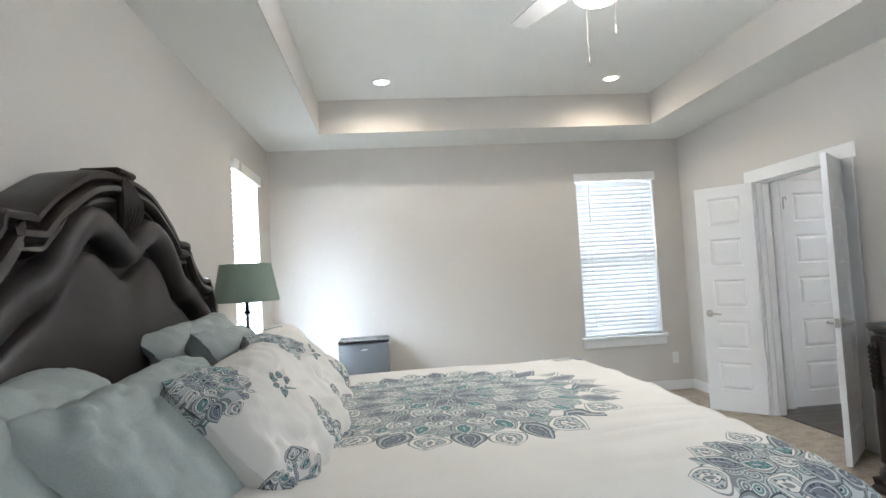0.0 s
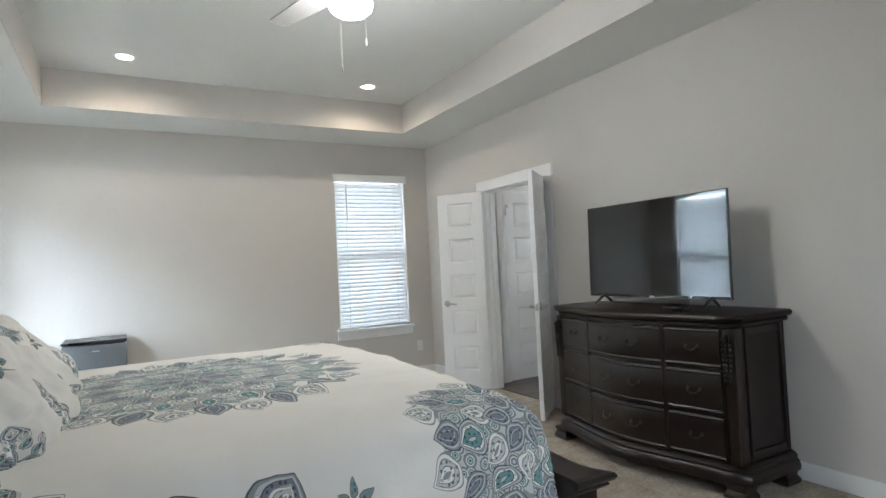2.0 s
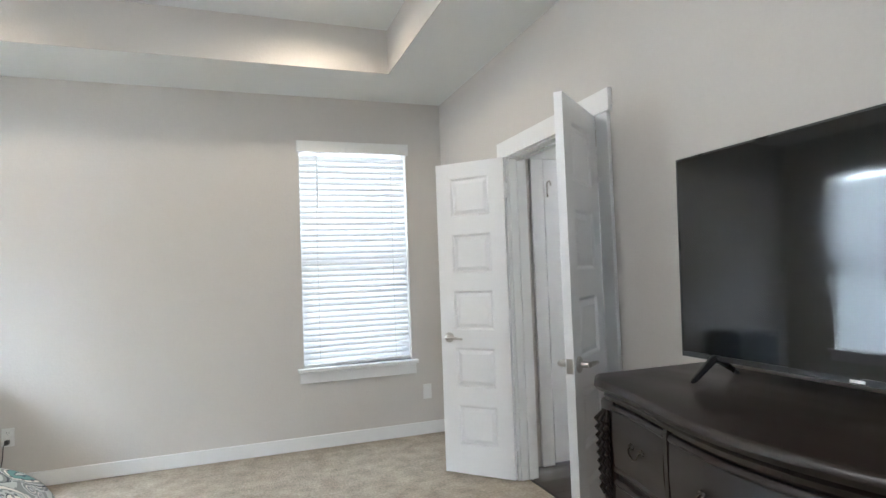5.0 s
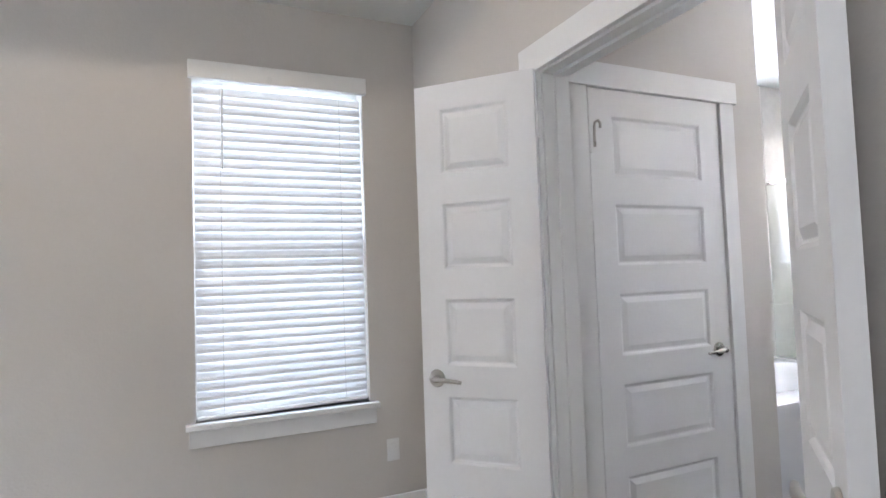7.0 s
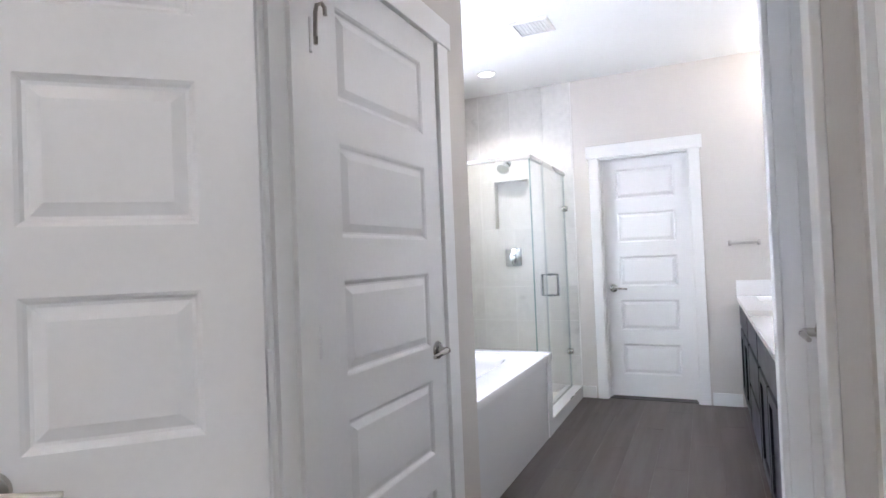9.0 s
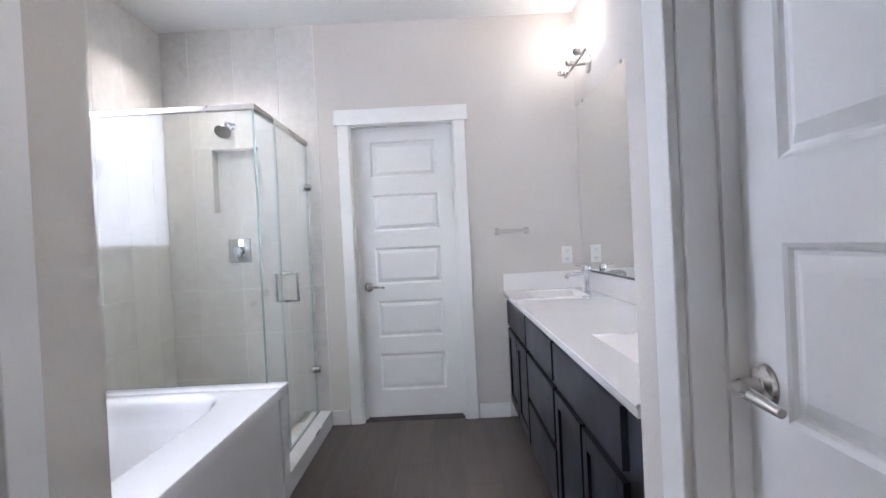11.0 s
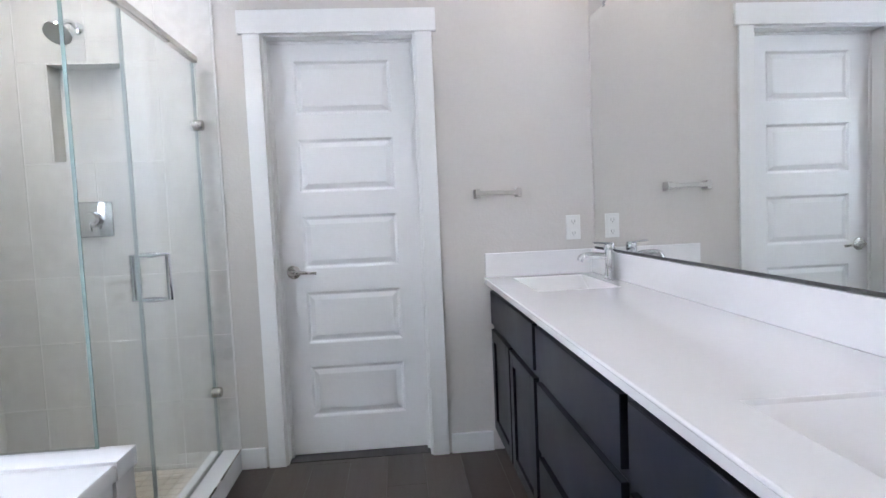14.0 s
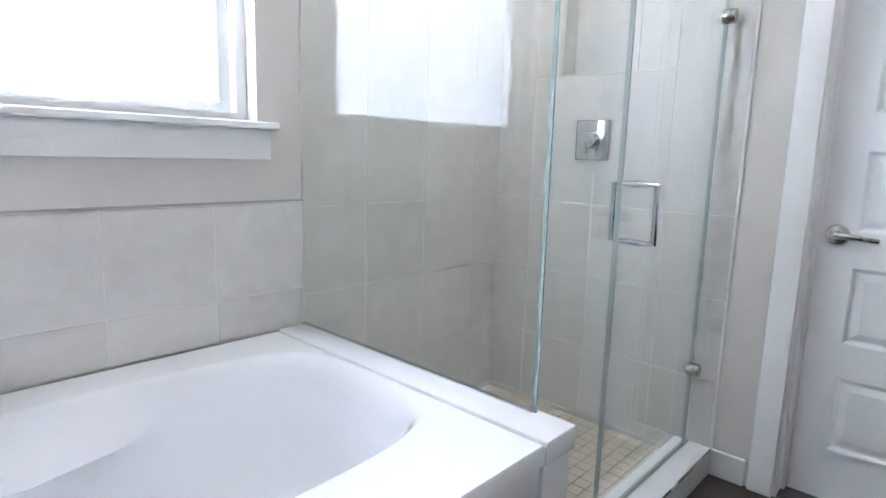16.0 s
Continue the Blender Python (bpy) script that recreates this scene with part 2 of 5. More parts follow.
def panel_face(bm, x0, z0, x1, z1, y, out, steps):
    """Nested rectangles on the plane y: (inset, rise towards out)."""
    loops = [[(x0 + i, y + out * h, z0 + i), (x1 - i, y + out * h, z0 + i), (x1 - i, y + out * h, z1 - i), (x0 + i, y + out * h, z1 - i)] for i, h in steps]
    rows = [[bm.verts.new(p) for p in loop] for loop in loops]
    for a, b in zip(rows, rows[1:]):
        for i in range(4):
            bm.faces.new((a[i], a[(i + 1) % 4], b[(i + 1) % 4], b[i]))
    bm.faces.new(rows[-1])
    return bm


def structure(name, bm, mat, label, category, smooth=False):
    return tagged(part(name, bm, mat, None, smooth=smooth), label, category, kind="structure")


def wall_x(bm, x0, x1, y0, y1, z0, z1, holes=()):
    """A wall between x0 and x1 that runs along y, with holes (y0, y1, z0, z1)."""
    ys = sorted(holes)
    at = y0
    for a, b, c, d in ys:
        box(x0, at, z0, x1, a, z1, bm=bm)
        if c > z0:
            box(x0, a, z0, x1, b, c, bm=bm)
        if d < z1:
            box(x0, a, d, x1, b, z1, bm=bm)
        at = b
    box(x0, at, z0, x1, y1, z1, bm=bm)
    return bm


def wall_y(bm, y0, y1, x0, x1, z0, z1, holes=()):
    wall_x(bm, y0, y1, x0, x1, z0, z1, holes)
    for v in bm.verts:
        v.co.x, v.co.y = v.co.y, v.co.x
    return bm

# ---- the shell of both rooms ----
WX, EX, SY, NY = -1.047, 3.40, -1.10, 5.76
LOW, TRAY, BATH = 2.752, 3.066, 2.74
DOOR_Y = (3.505, 4.495)
PL, PR = 4.655, 3.53
END, BACK, MIR = 7.515, 5.80, 2.98
WIN_N, WIN_W, WIN_B = (2.215, 3.085, 0.62, 2.36), (4.35, 5.25, 0.62, 2.36), (5.10, 6.285, 1.235, 2.36)
# unseen rear opening, added to let fill light in
WIN_S = (0.9, 2.1, 0.62, 2.36)
LINEN, WC, ENDD = (3.728, 4.536), (3.83, 4.55), (3.818, 4.540)
NICHE = (5.15, 5.485, 1.485, 1.935)
LC = 4.83  # corner of the passage, at the tub's end

structure("wall_west", wall_x(bmesh.new(), WX - 0.14, WX, SY - 0.14, NY + 0.14, 0, 3.2, [WIN_W]), WALL, "light greige painted wall with a window beside the bed", "wall")
structure("wall_north", wall_y(bmesh.new(), NY, NY + 0.14, WX, EX + 0.12, 0, 3.2, [WIN_N]), WALL, "light greige painted wall with one blinded window", "wall")
structure("wall_east", wall_x(bmesh.new(), EX, EX + 0.12, SY, NY, 0, 3.2, [(*DOOR_Y, 0, 2.05)]), WALL, "light greige painted wall with a double door", "wall")
structure("wall_south", wall_y(bmesh.new(), SY - 0.14, SY, WX, EX + 0.12, 0, 3.2, [WIN_S]), WALL, "plain light greige painted wall behind the walker", "wall")
structure("wall_passage_linen", wall_y(bmesh.new(), PL, PL + 0.12, EX + 0.12, LC, 0, BATH, [(*LINEN, 0, 2.08)]), WALL, "greige passage wall around a white door", "wall")
structure("wall_passage_toilet", wall_y(bmesh.new(), PR - 0.12, PR, EX + 0.12, 4.79, 0, BATH, [(*WC, 0, 2.05)]), WALL, "greige passage wall around a white door", "wall")
structure("wall_tub_end", wall_x(bmesh.new(), LC - 0.12, LC, PL + 0.12, BACK, 0, BATH), WALL, "greige wall at the end of the bathtub", "wall")
structure("wall_vanity_end", wall_x(bmesh.new(), 4.67, 4.79, MIR, PR - 0.12, 0, BATH), WALL, "greige partition at the end of the vanity", "wall")
structure("wall_mirror", wall_y(bmesh.new(), MIR - 0.12, MIR, 4.67, END + 0.12, 0, BATH), WALL, "greige bathroom wall behind the mirror", "wall")
structure("wall_bath_end", wall_x(bmesh.new(), END, END + 0.12, MIR, BACK + 0.14, 0, BATH, [(*ENDD, 0, 2.05), NICHE]), WALL, "greige bathroom wall around a white door", "wall")
structure("wall_bath_back", wall_y(bmesh.new(), BACK, BACK + 0.14, LC - 0.12, END, 0, BATH, [WIN_B]), WALL, "greige bathroom wall with a frosted window above the tub", "wall")

TX0, TX1, TY0, TY1 = WX + 0.605, EX - 0.603, SY + 0.62, 5.112
bm = bmesh.new()
box(WX, SY, LOW, TX0, NY, 3.2, bm=bm)
box(TX1, SY, LOW, EX, NY, 3.2, bm=bm)
box(TX0, TY1, LOW, TX1, NY, 3.2, bm=bm)
box(TX0, SY, LOW, TX1, TY0, 3.2, bm=bm)
box(TX0, TY0, TRAY, TX1, TY1, 3.2, bm=bm)
structure("ceiling", bm, CEIL, "off-white tray ceiling with a raised middle", "ceiling")
bm = bmesh.new()
box(TX0, TY0, LOW - 0.001, TX0 + 0.006, TY1, TRAY, bm=bm)
box(TX1 - 0.006, TY0, LOW - 0.001, TX1, TY1, TRAY, bm=bm)
box(TX0 + 0.006, TY1 - 0.006, LOW - 0.001, TX1 - 0.006, TY1, TRAY, bm=bm)
box(TX0 + 0.006, TY0, LOW - 0.001, TX1 - 0.006, TY0 + 0.006, TRAY, bm=bm)
structure("ceiling_tray_sides", bm, WALL, "greige painted upright sides of the tray ceiling", "ceiling")
bm = bmesh.new()
box(EX + 0.12, MIR - 0.12, BATH, END + 0.12, BACK + 0.14, BATH + 0.12, bm=bm)
structure("ceiling_bath", bm, CEIL, "flat white bathroom ceiling", "ceiling")
structure("floor", box(WX, SY, -0.1, 3.46, NY, 0.0), CARPET, "beige cut-pile carpet across the bedroom", "carpet")
floor_bath = structure("floor_bath", box(3.46, MIR, -0.1, END + 0.12, BACK, -0.008), SUBFLOOR, "dark grey-brown wood plank floor", "floor")
structure("ground", box(-60, -60, -0.6, 70, 70, -0.5), GROUND, "grassy ground outside the house", "ground")

# ---- doors, casings, windows, baseboards ----
def lever_handle(parent, x, z, y, out, towards):
    """A round rose with a lever that points along x towards -1 or 1, on the face y, out: side of the door."""
    h = part("door_handle", moved(lathe([(0, 0), (0.033, 0), (0.034, 0.003), (0.031, 0.009), (0.014, 0.012), (0.0125, 0.016), (0.0125, 0.042), (0, 0.042)], 24), Matrix.Translation((x, y, z)) @ pose(0, 0, 0, -90 * out)), NICKEL, parent, "brushed nickel lever handle", smooth=True)
    pts = [(x, y + out * 0.044, z), (x + towards * 0.03, y + out * 0.05, z + 0.001), (x + towards * 0.07, y + out * 0.05, z - 0.001), (x + towards * 0.115, y + out * 0.046, z - 0.006)]
    part("lever", tube(pts, [0.011, 0.010, 0.0085, 0.007], 10), NICKEL, h, smooth=True)
    return h


def door_leaf(name, m, w, label, handle_x, handle_sides, towards, hinge_x, hinge_y=0.004, h=2.03, t=0.035, rows=5, handle_z=0.915, kind="structure", top=0.102, low=0.185, rail=0.117, side=0.112):
    """A white five-panel leaf: x from 0 to w, its faces at y = 0 and -t."""
    d = thing(name, m, label, "door", kind=kind)
    bm = bmesh.new()
    ph = (h - top - low - rail * (rows - 1)) / rows
    box(0, -t, 0, side, 0, h, bm=bm)
    box(w - side, -t, 0, w, 0, h, bm=bm)
    zs, z = [], low
    box(side, -t, 0, w - side, 0, low, bm=bm)
    for i in range(rows):
        zs.append(z)
        z += ph
        e = h if i == rows - 1 else z + rail
        box(side, -t, z, w - side, 0, e, bm=bm)
        z = e
    part("stiles_and_rails", bm, DOORW, d)
    for z in zs:
        bm = bmesh.new()
        for y, out in ((0, 1), (-t, -1)):
            panel_face(bm, side, z, w - side, z + ph, y, out, [(0, -0.0005), (0.006, -0.004), (0.011, -0.010), (0.017, -0.011), (0.040, -0.002), (0.042, -0.002)])
        part("panel", bm, DOORW, d)
    for s in handle_sides:
        lever_handle(d, handle_x, handle_z, 0 if s > 0 else -t, s, towards)
    for z in (0.22, 1.02, 1.82):
        b = tube([(hinge_x, hinge_y, z - 0.045), (hinge_x, hinge_y, z + 0.045)], 0.007, 8)
        box(hinge_x - 0.003, -t * 0.9, z - 0.045, hinge_x + 0.003, 0.002, z + 0.045, bm=b)
        part("hinge", b, DOORW, d, smooth=True)
    return d


def casing(name, m, w, label, h=2.05, leg=0.092, head=0.10, lap=0.015, jamb=0.12, stop=None):
    """Craftsman casing round an opening that runs along x from 0 to w; its wall face is y = 0 and it stands proud towards -y."""
    c = thing(name, m, label, "door casing", kind="structure")
    for x in (-leg, w):
        part("casing_leg", box(x + (0.006 if x < 0 else -0.006), -0.018, 0, x + leg + (0.006 if x < 0 else -0.006), 0.0, h - 0.006, 0.002), TRIM, c)
    part("casing_head", box(-leg - lap, -0.024, h - 0.006, w + leg + lap, 0.0, h + head, 0.002), TRIM, c)
    b = bmesh.new()
    box(-0.002, 0.0, 0, 0.016, jamb, h, bm=b)
    box(w - 0.016, 0.0, 0, w + 0.002, jamb, h, bm=b)
    box(0.016, 0.0, h - 0.016, w - 0.016, jamb, h + 0.002, bm=b)
    if stop:
        box(0.016, stop, 0, 0.028, stop + 0.03, h - 0.016, bm=b)
        box(w - 0.028, stop, 0, w - 0.016, stop + 0.03, h - 0.016, bm=b)
        box(0.028, stop, h - 0.028, w - 0.028, stop + 0.03, h - 0.016, bm=b)
    part("jamb", b, TRIM, c)
    return c


# double door to the bathroom: casing on the bedroom side (faces -x)
casing("door_casing", pose(EX, DOOR_Y[1], 0, 0, 0, -90), DOOR_Y[1] - DOOR_Y[0], "white painted casing round the double doorway", stop=0.05)
LEAF = 0.485
door_leaf("door_1", pose(3.353, 4.471, 0.012, 0, 0, 133), LEAF, "white five-panel door leaf standing open into the bedroom", LEAF - 0.06, (1, -1), -1, -0.008, hinge_y=-0.037, handle_z=0.88, side=0.104)
door_leaf("door_2", pose(EX - 0.012, 3.520, 0.012, 0, 0, 220) @ pose(0.008, 0, 0), LEAF, "white five-panel door leaf standing open beside the dresser", LEAF - 0.06, (1, -1), -1, -0.008, side=0.104)
part("latch_plate", box(LEAF, -0.03, 0.885, LEAF + 0.003, -0.005, 0.945), NICKEL, bpy.data.objects["door_2"], "nickel latch plate")
# linen door (faces -y)
casing("door_casing_linen", pose(LINEN[0], PL, 0), LINEN[1] - LINEN[0], "white painted casing round a closet door", h=2.08)
d = door_leaf("door_linen", pose(LINEN[1] - 0.018, PL - 0.006, 0.012, 0, 0, 180), LINEN[1] - LINEN[0] - 0.036, "white five-panel closet door, shut, with a nickel lever", 0.075, (1,), 1, LINEN[1] - LINEN[0] - 0.036, h=2.06, handle_z=0.888, top=0.117, low=0.137, rail=0.121, side=0.122)
hk = tube([(0.752, 0.008, 1.80), (0.752, 0.010, 1.885), (0.750, 0.014, 1.905), (0.742, 0.024, 1.91), (0.737, 0.03, 1.898), (0.737, 0.03, 1.878)], 0.006, 8)
part("hook", hk, NICKEL, d, "small nickel hook near the hinge", smooth=True)
# toilet-room door (faces +y)
casing("door_casing_toilet", pose(WC[1], PR, 0, 0, 0, 180), WC[1] - WC[0], "white painted casing round a toilet-room door", stop=0.055)
door_leaf("door_toilet", pose(WC[0] + 0.018, PR - 0.085, 0.012), WC[1] - WC[0] - 0.036, "white five-panel toilet-room door, shut", WC[1] - WC[0] - 0.096, (1,), -1, 0.0, handle_z=0.97)
# end door of the bathroom (faces -x)
casing("door_casing_end", pose(END, ENDD[1], 0, 0, 0, -90), ENDD[1] - ENDD[0], "white painted casing round the far bathroom door", leg=0.08, stop=0.07)
door_leaf("door_end", pose(END + 0.083, ENDD[0] + 0.018, 0.014, 0, 0, 90), ENDD[1] - ENDD[0] - 0.036, "white five-panel bathroom door, shut, with a nickel lever", ENDD[1] - ENDD[0] - 0.096, (1,), -1, 0.0)
structure("threshold", box(END + 0.02, ENDD[0] + 0.016, -0.008, END + 0.16, ENDD[1] - 0.016, 0.004), SLOT, "dark threshold under the bathroom door", "threshold")
structure("wall_beyond", box(END + 0.16, ENDD[0] - 0.1, -0.1, END + 0.2, ENDD[1] + 0.1, 2.2), WALL, "plain wall behind the bathroom door", "wall")


def blind_window(name, m, w, z0, z1, label, tilt=66, sag=0.0):
    """A double-hung window in an opening along x from 0 to w; room side is -y, the wall face y = 0."""
    win = thing(name, m, label, "window", kind="structure")
    part("window_sill", box(-0.045, -0.045, z0 - 0.03, w + 0.045, 0.10, z0, 0.004), TRIM, win)
    part("apron", box(-0.03, -0.018, z0 - 0.115, w + 0.03, 0.0, z0 - 0.03, 0.002), TRIM, win)
    b = bmesh.new()
    f = 0.045
    for zz0, zz1, yy in ((z0, (z0 + z1) / 2 + 0.03, 0.068), ((z0 + z1) / 2 - 0.03, z1, 0.112)):
        box(0, yy, zz0, f, yy + 0.028, zz1, bm=b)
        box(w - f, yy, zz0, w, yy + 0.028, zz1, bm=b)
        box(f, yy, zz0, w - f, yy + 0.028, zz0 + f, bm=b)
        box(f, yy, zz1 - f, w - f, yy + 0.028, zz1, bm=b)
    part("window_frame", b, PLASTIC, win)
    for zz0, zz1, yy in ((z0, (z0 + z1) / 2, 0.080), ((z0 + z1) / 2, z1, 0.124)):
        p = part("pane", box(f, yy, zz0 + f, w - f, yy + 0.004, zz1 - f), PANE, win)
        p.visible_shadow = False
    bl = thing("window_blind", m, "white slatted blind, slats nearly closed, lowered to the sill", "blind")
    part("valance", box(-0.018, -0.032, z1 - 0.055, w + 0.018, 0.002, z1 + 0.035, 0.004), PLASTIC, bl)
    n = int((z1 - z0 - 0.07) / 0.046)
    prof = [(-0.0295, -0.0016), (-0.014, 0.0012), (0.014, 0.0012), (0.0295, -0.0016), (0.014, -0.0004), (-0.014, -0.0004)]
    slat = mesh_of("slat", prism(prof, 0.006, w - 0.006, axis="x"), SLAT)
    for i in range(n):
        s = new("slat", slat)
        s.parent = bl
        low = max(0.0, 1 - i / 5.0)
        z = z0 + 0.034 + 0.046 * i
        s.matrix_basis = Matrix.Translation((0, 0.034, z)) @ pose(0, 0, 0, tilt + 1.5 * math.sin(i * 2.1), -sag * low, 0)
    part("bottom_rail", moved(box(0.006, 0.010, -0.009, w - 0.006, 0.058, 0.009, 0.003), Matrix.Translation((0, 0, z0 + 0.012)) @ pose(0, 0, 0, 0, -sag, 0)), PLASTIC, bl)
    for x in (0.13, w - 0.13):
        b = tube([(x, 0.006, z0 + 0.02), (x, 0.006, z1 - 0.05)], 0.0012, 5)
        part("ladder_cord", b, PLASTIC, bl)
    part("tilt_wand", tube([(0.14, -0.006, z1 - 0.07), (0.138, -0.008, z1 - 0.5)], 0.0045, 6), PLASTIC, bl)
    return win


blind_window("window_1", pose(WIN_N[0], NY, 0), WIN_N[1] - WIN_N[0], WIN_N[2], WIN_N[3], "white double-hung window with sill and apron", sag=0.9)
blind_window("window_2", pose(WX, WIN_W[0], 0, 0, 0, 90), WIN_W[1] - WIN_W[0], WIN_W[2], WIN_W[3], "white double-hung window beside the bed")

# window added behind the walker, out of view, to light the room from the south
blind_window("added_window_rear", pose(WIN_S[1], SY, 0, 0, 0, 180), WIN_S[1] - WIN_S[0], WIN_S[2], WIN_S[3], "added white double-hung window in the rear wall, out of view", tilt=38)

# frosted bathroom window
win = thing("window_3", pose(WIN_B[0], BACK, 0), "white-framed frosted window above the bathtub", "window", kind="structure")
w, z0, z1 = WIN_B[1] - WIN_B[0], WIN_B[2], WIN_B[3]
part("window_sill", box(-0.05, -0.05, z0 - 0.022, w + 0.05, 0.10, z0, 0.004), TRIM, win)
part("apron", box(-0.035, -0.018, z0 - 0.115, w + 0.035, 0.0, z0 - 0.022, 0.002), TRIM, win)
b = bmesh.new()
for a in (0, 0.05):
    f, y = 0.035, 0.06 + a * 0.7
    box(a * 0.8, y, z0 + a * 0.6, a * 0.8 + f, y + 0.04, z1, bm=b)
    box(w - a * 0.8 - f, y, z0 + a * 0.6, w - a * 0.8, y + 0.04, z1, bm=b)
    box(a * 0.8 + f, y, z0 + a * 0.6, w - a * 0.8 - f, y + 0.04, z0 + a * 0.6 + f * 0.8, bm=b)
    box(a * 0.8 + f, y, z1 - f, w - a * 0.8 - f, y + 0.04, z1, bm=b)
part("window_frame", b, PLASTIC, win)
part("pane", box(0.06, 0.105, z0 + 0.05, w - 0.06, 0.109, z1 - 0.03), FROST, win)


def baseboard(name, runs):
    b = bmesh.new()
    for x0, y0, x1, y1 in runs:
        box(x0, y0, 0, x1, y1, 0.10, 0.003, bm=b)
    return structure(name, b, TRIM, "white painted baseboard along the wall", "baseboard")


T = 0.014
baseboard("baseboard", [(WX, NY - T, EX - T, NY), (EX - T, DOOR_Y[1] + 0.09, EX, NY), (EX - T, SY, EX, DOOR_Y[0] - 0.09), (WX, SY, WX + T, NY - T)])
baseboard("baseboard_bath", [(END - T, ENDD[1] + 0.088, END, 4.745), (END - T, 3.52, END, ENDD[0] - 0.088), (4.632, PL - T, LC, PL), (4.645, PR, 4.79, PR + T)])

# ---- bedroom: bed ----
def sweep(path, section, bm=None, caps=True):
    """A section of (out, forward) pairs along a path of (y, z) points in a plane; out is along the path's left normal, forward is +x."""
    pts = [Vector(p) for p in path]
    loops = []
    for i, p in enumerate(pts):
        d = (pts[min(i + 1, len(pts) - 1)] - pts[max(i - 1, 0)]).normalized()
        nrm = Vector((-d.y, d.x))
        loops.append([(f, p.x + nrm.x * o, p.y + nrm.y * o) for o, f in section])
    return rings(loops, bm, caps=caps)


def smooth_path(points, n=10):
    """Points of a Catmull-Rom curve."""
    p = [Vector(q) for q in points]
    p = [p[0] * 2 - p[1]] + p + [p[-1] * 2 - p[-2]]
    out = []
    for a, b, c, d in zip(p, p[1:], p[2:], p[3:]):
        for i in range(n):
            t = i / n
            out.append(0.5 * (2 * b + (c - a) * t + (2 * a - 5 * b + 4 * c - d) * t * t + (3 * b - a - 3 * c + d) * t ** 3))
    return out + [p[-2]]


def mirrored(half):
    return half + [(-y, z) for y, z in half[::-1][1:]]


def round_section(w, d, base, n=10):
    """A half-round moulding of that width and depth, standing on x = base."""
    return [(w * math.cos(math.pi * i / n), base + d * math.sin(math.pi * i / n)) for i in range(n + 1)]


BEDY, BEDX0, BEDX1, BEDZ = 2.05, -0.86, 1.27, 0.80
bed = thing("bed", pose(0, BEDY, 0), "king bed with a carved dark wood and leather headboard", "bed")
# the outline of the headboard, from one end to the middle
edge = [(-1.05, 0.95), (-1.07, 1.15), (-1.06, 1.30), (-1.00, 1.40), (-0.94, 1.405), (-0.86, 1.42), (-0.76, 1.48), (-0.685, 1.555), (-0.680, 1.572), (-0.678, 1.585), (-0.665, 1.586), (-0.60, 1.586), (-0.555, 1.587), (-0.545, 1.588), (-0.535, 1.598), (-0.46, 1.655), (-0.36, 1.71), (-0.24, 1.765), (-0.10, 1.79), (0.0, 1.79)]
outline = smooth_path(mirrored(edge), 4)
board = [(-1.05, 0.25)] + [(p.x, p.y) for p in outline] + [(1.05, 0.25)]
hb = part("headboard", prism(board, -1.025, -0.90, axis="x"), WOOD, bed, "dark wood headboard with an arched crest", smooth=True)
part("crest_moulding", sweep(outline, [(0.03, -1.02), (0.035, -0.90), (0.032, -0.866), (0.022, -0.850), (0.006, -0.850), (0.000, -0.866), (-0.004, -0.876), (-0.010, -0.862), (-0.022, -0.838), (-0.040, -0.834), (-0.052, -0.850), (-0.055, -0.876), (-0.060, -0.878), (-0.066, -0.860), (-0.078, -0.856), (-0.088, -0.875), (-0.10, -0.90), (-0.10, -0.96)]), WOOD, hb, smooth=True)
inner = [(-0.96, 0.80), (-0.965, 1.05), (-0.93, 1.18), (-0.87, 1.24), (-0.77, 1.30), (-0.66, 1.365), (-0.56, 1.40), (-0.49, 1.44), (-0.42, 1.52), (-0.33, 1.595), (-0.22, 1.625), (-0.11, 1.585), (0.0, 1.53)]
roll = smooth_path(mirrored(inner), 5)
part("leather_roll", sweep(roll, [(0.058, -0.90), (0.055, -0.866), (0.045, -0.840), (0.026, -0.823), (0.0, -0.817), (-0.026, -0.823), (-0.045, -0.840), (-0.055, -0.866), (-0.058, -0.90)]), LEATHER, hb, "padded brown leather border", smooth=True)
# padded leather field
fld = [(-0.89, 0.70), (-0.885, 1.04), (-0.85, 1.13), (-0.76, 1.20), (-0.65, 1.265), (-0.54, 1.31), (-0.46, 1.36), (-0.39, 1.44), (-0.31, 1.505), (-0.22, 1.525), (-0.12, 1.48), (0.0, 1.43)]
f = smooth_path(mirrored(fld), 5)
mid = Vector((0, 1.0))
part("leather_panel", rings([[(x, mid.x + (p.x - mid.x) * s, mid.y + (p.y - mid.y) * s) for p in f] for s, x in ((1.0, -0.895), (0.985, -0.872), (0.95, -0.858), (0.85, -0.850), (0.5, -0.846), (0.1, -0.845))]), LEATHER, hb, "smooth padded brown leather panel", smooth=True)
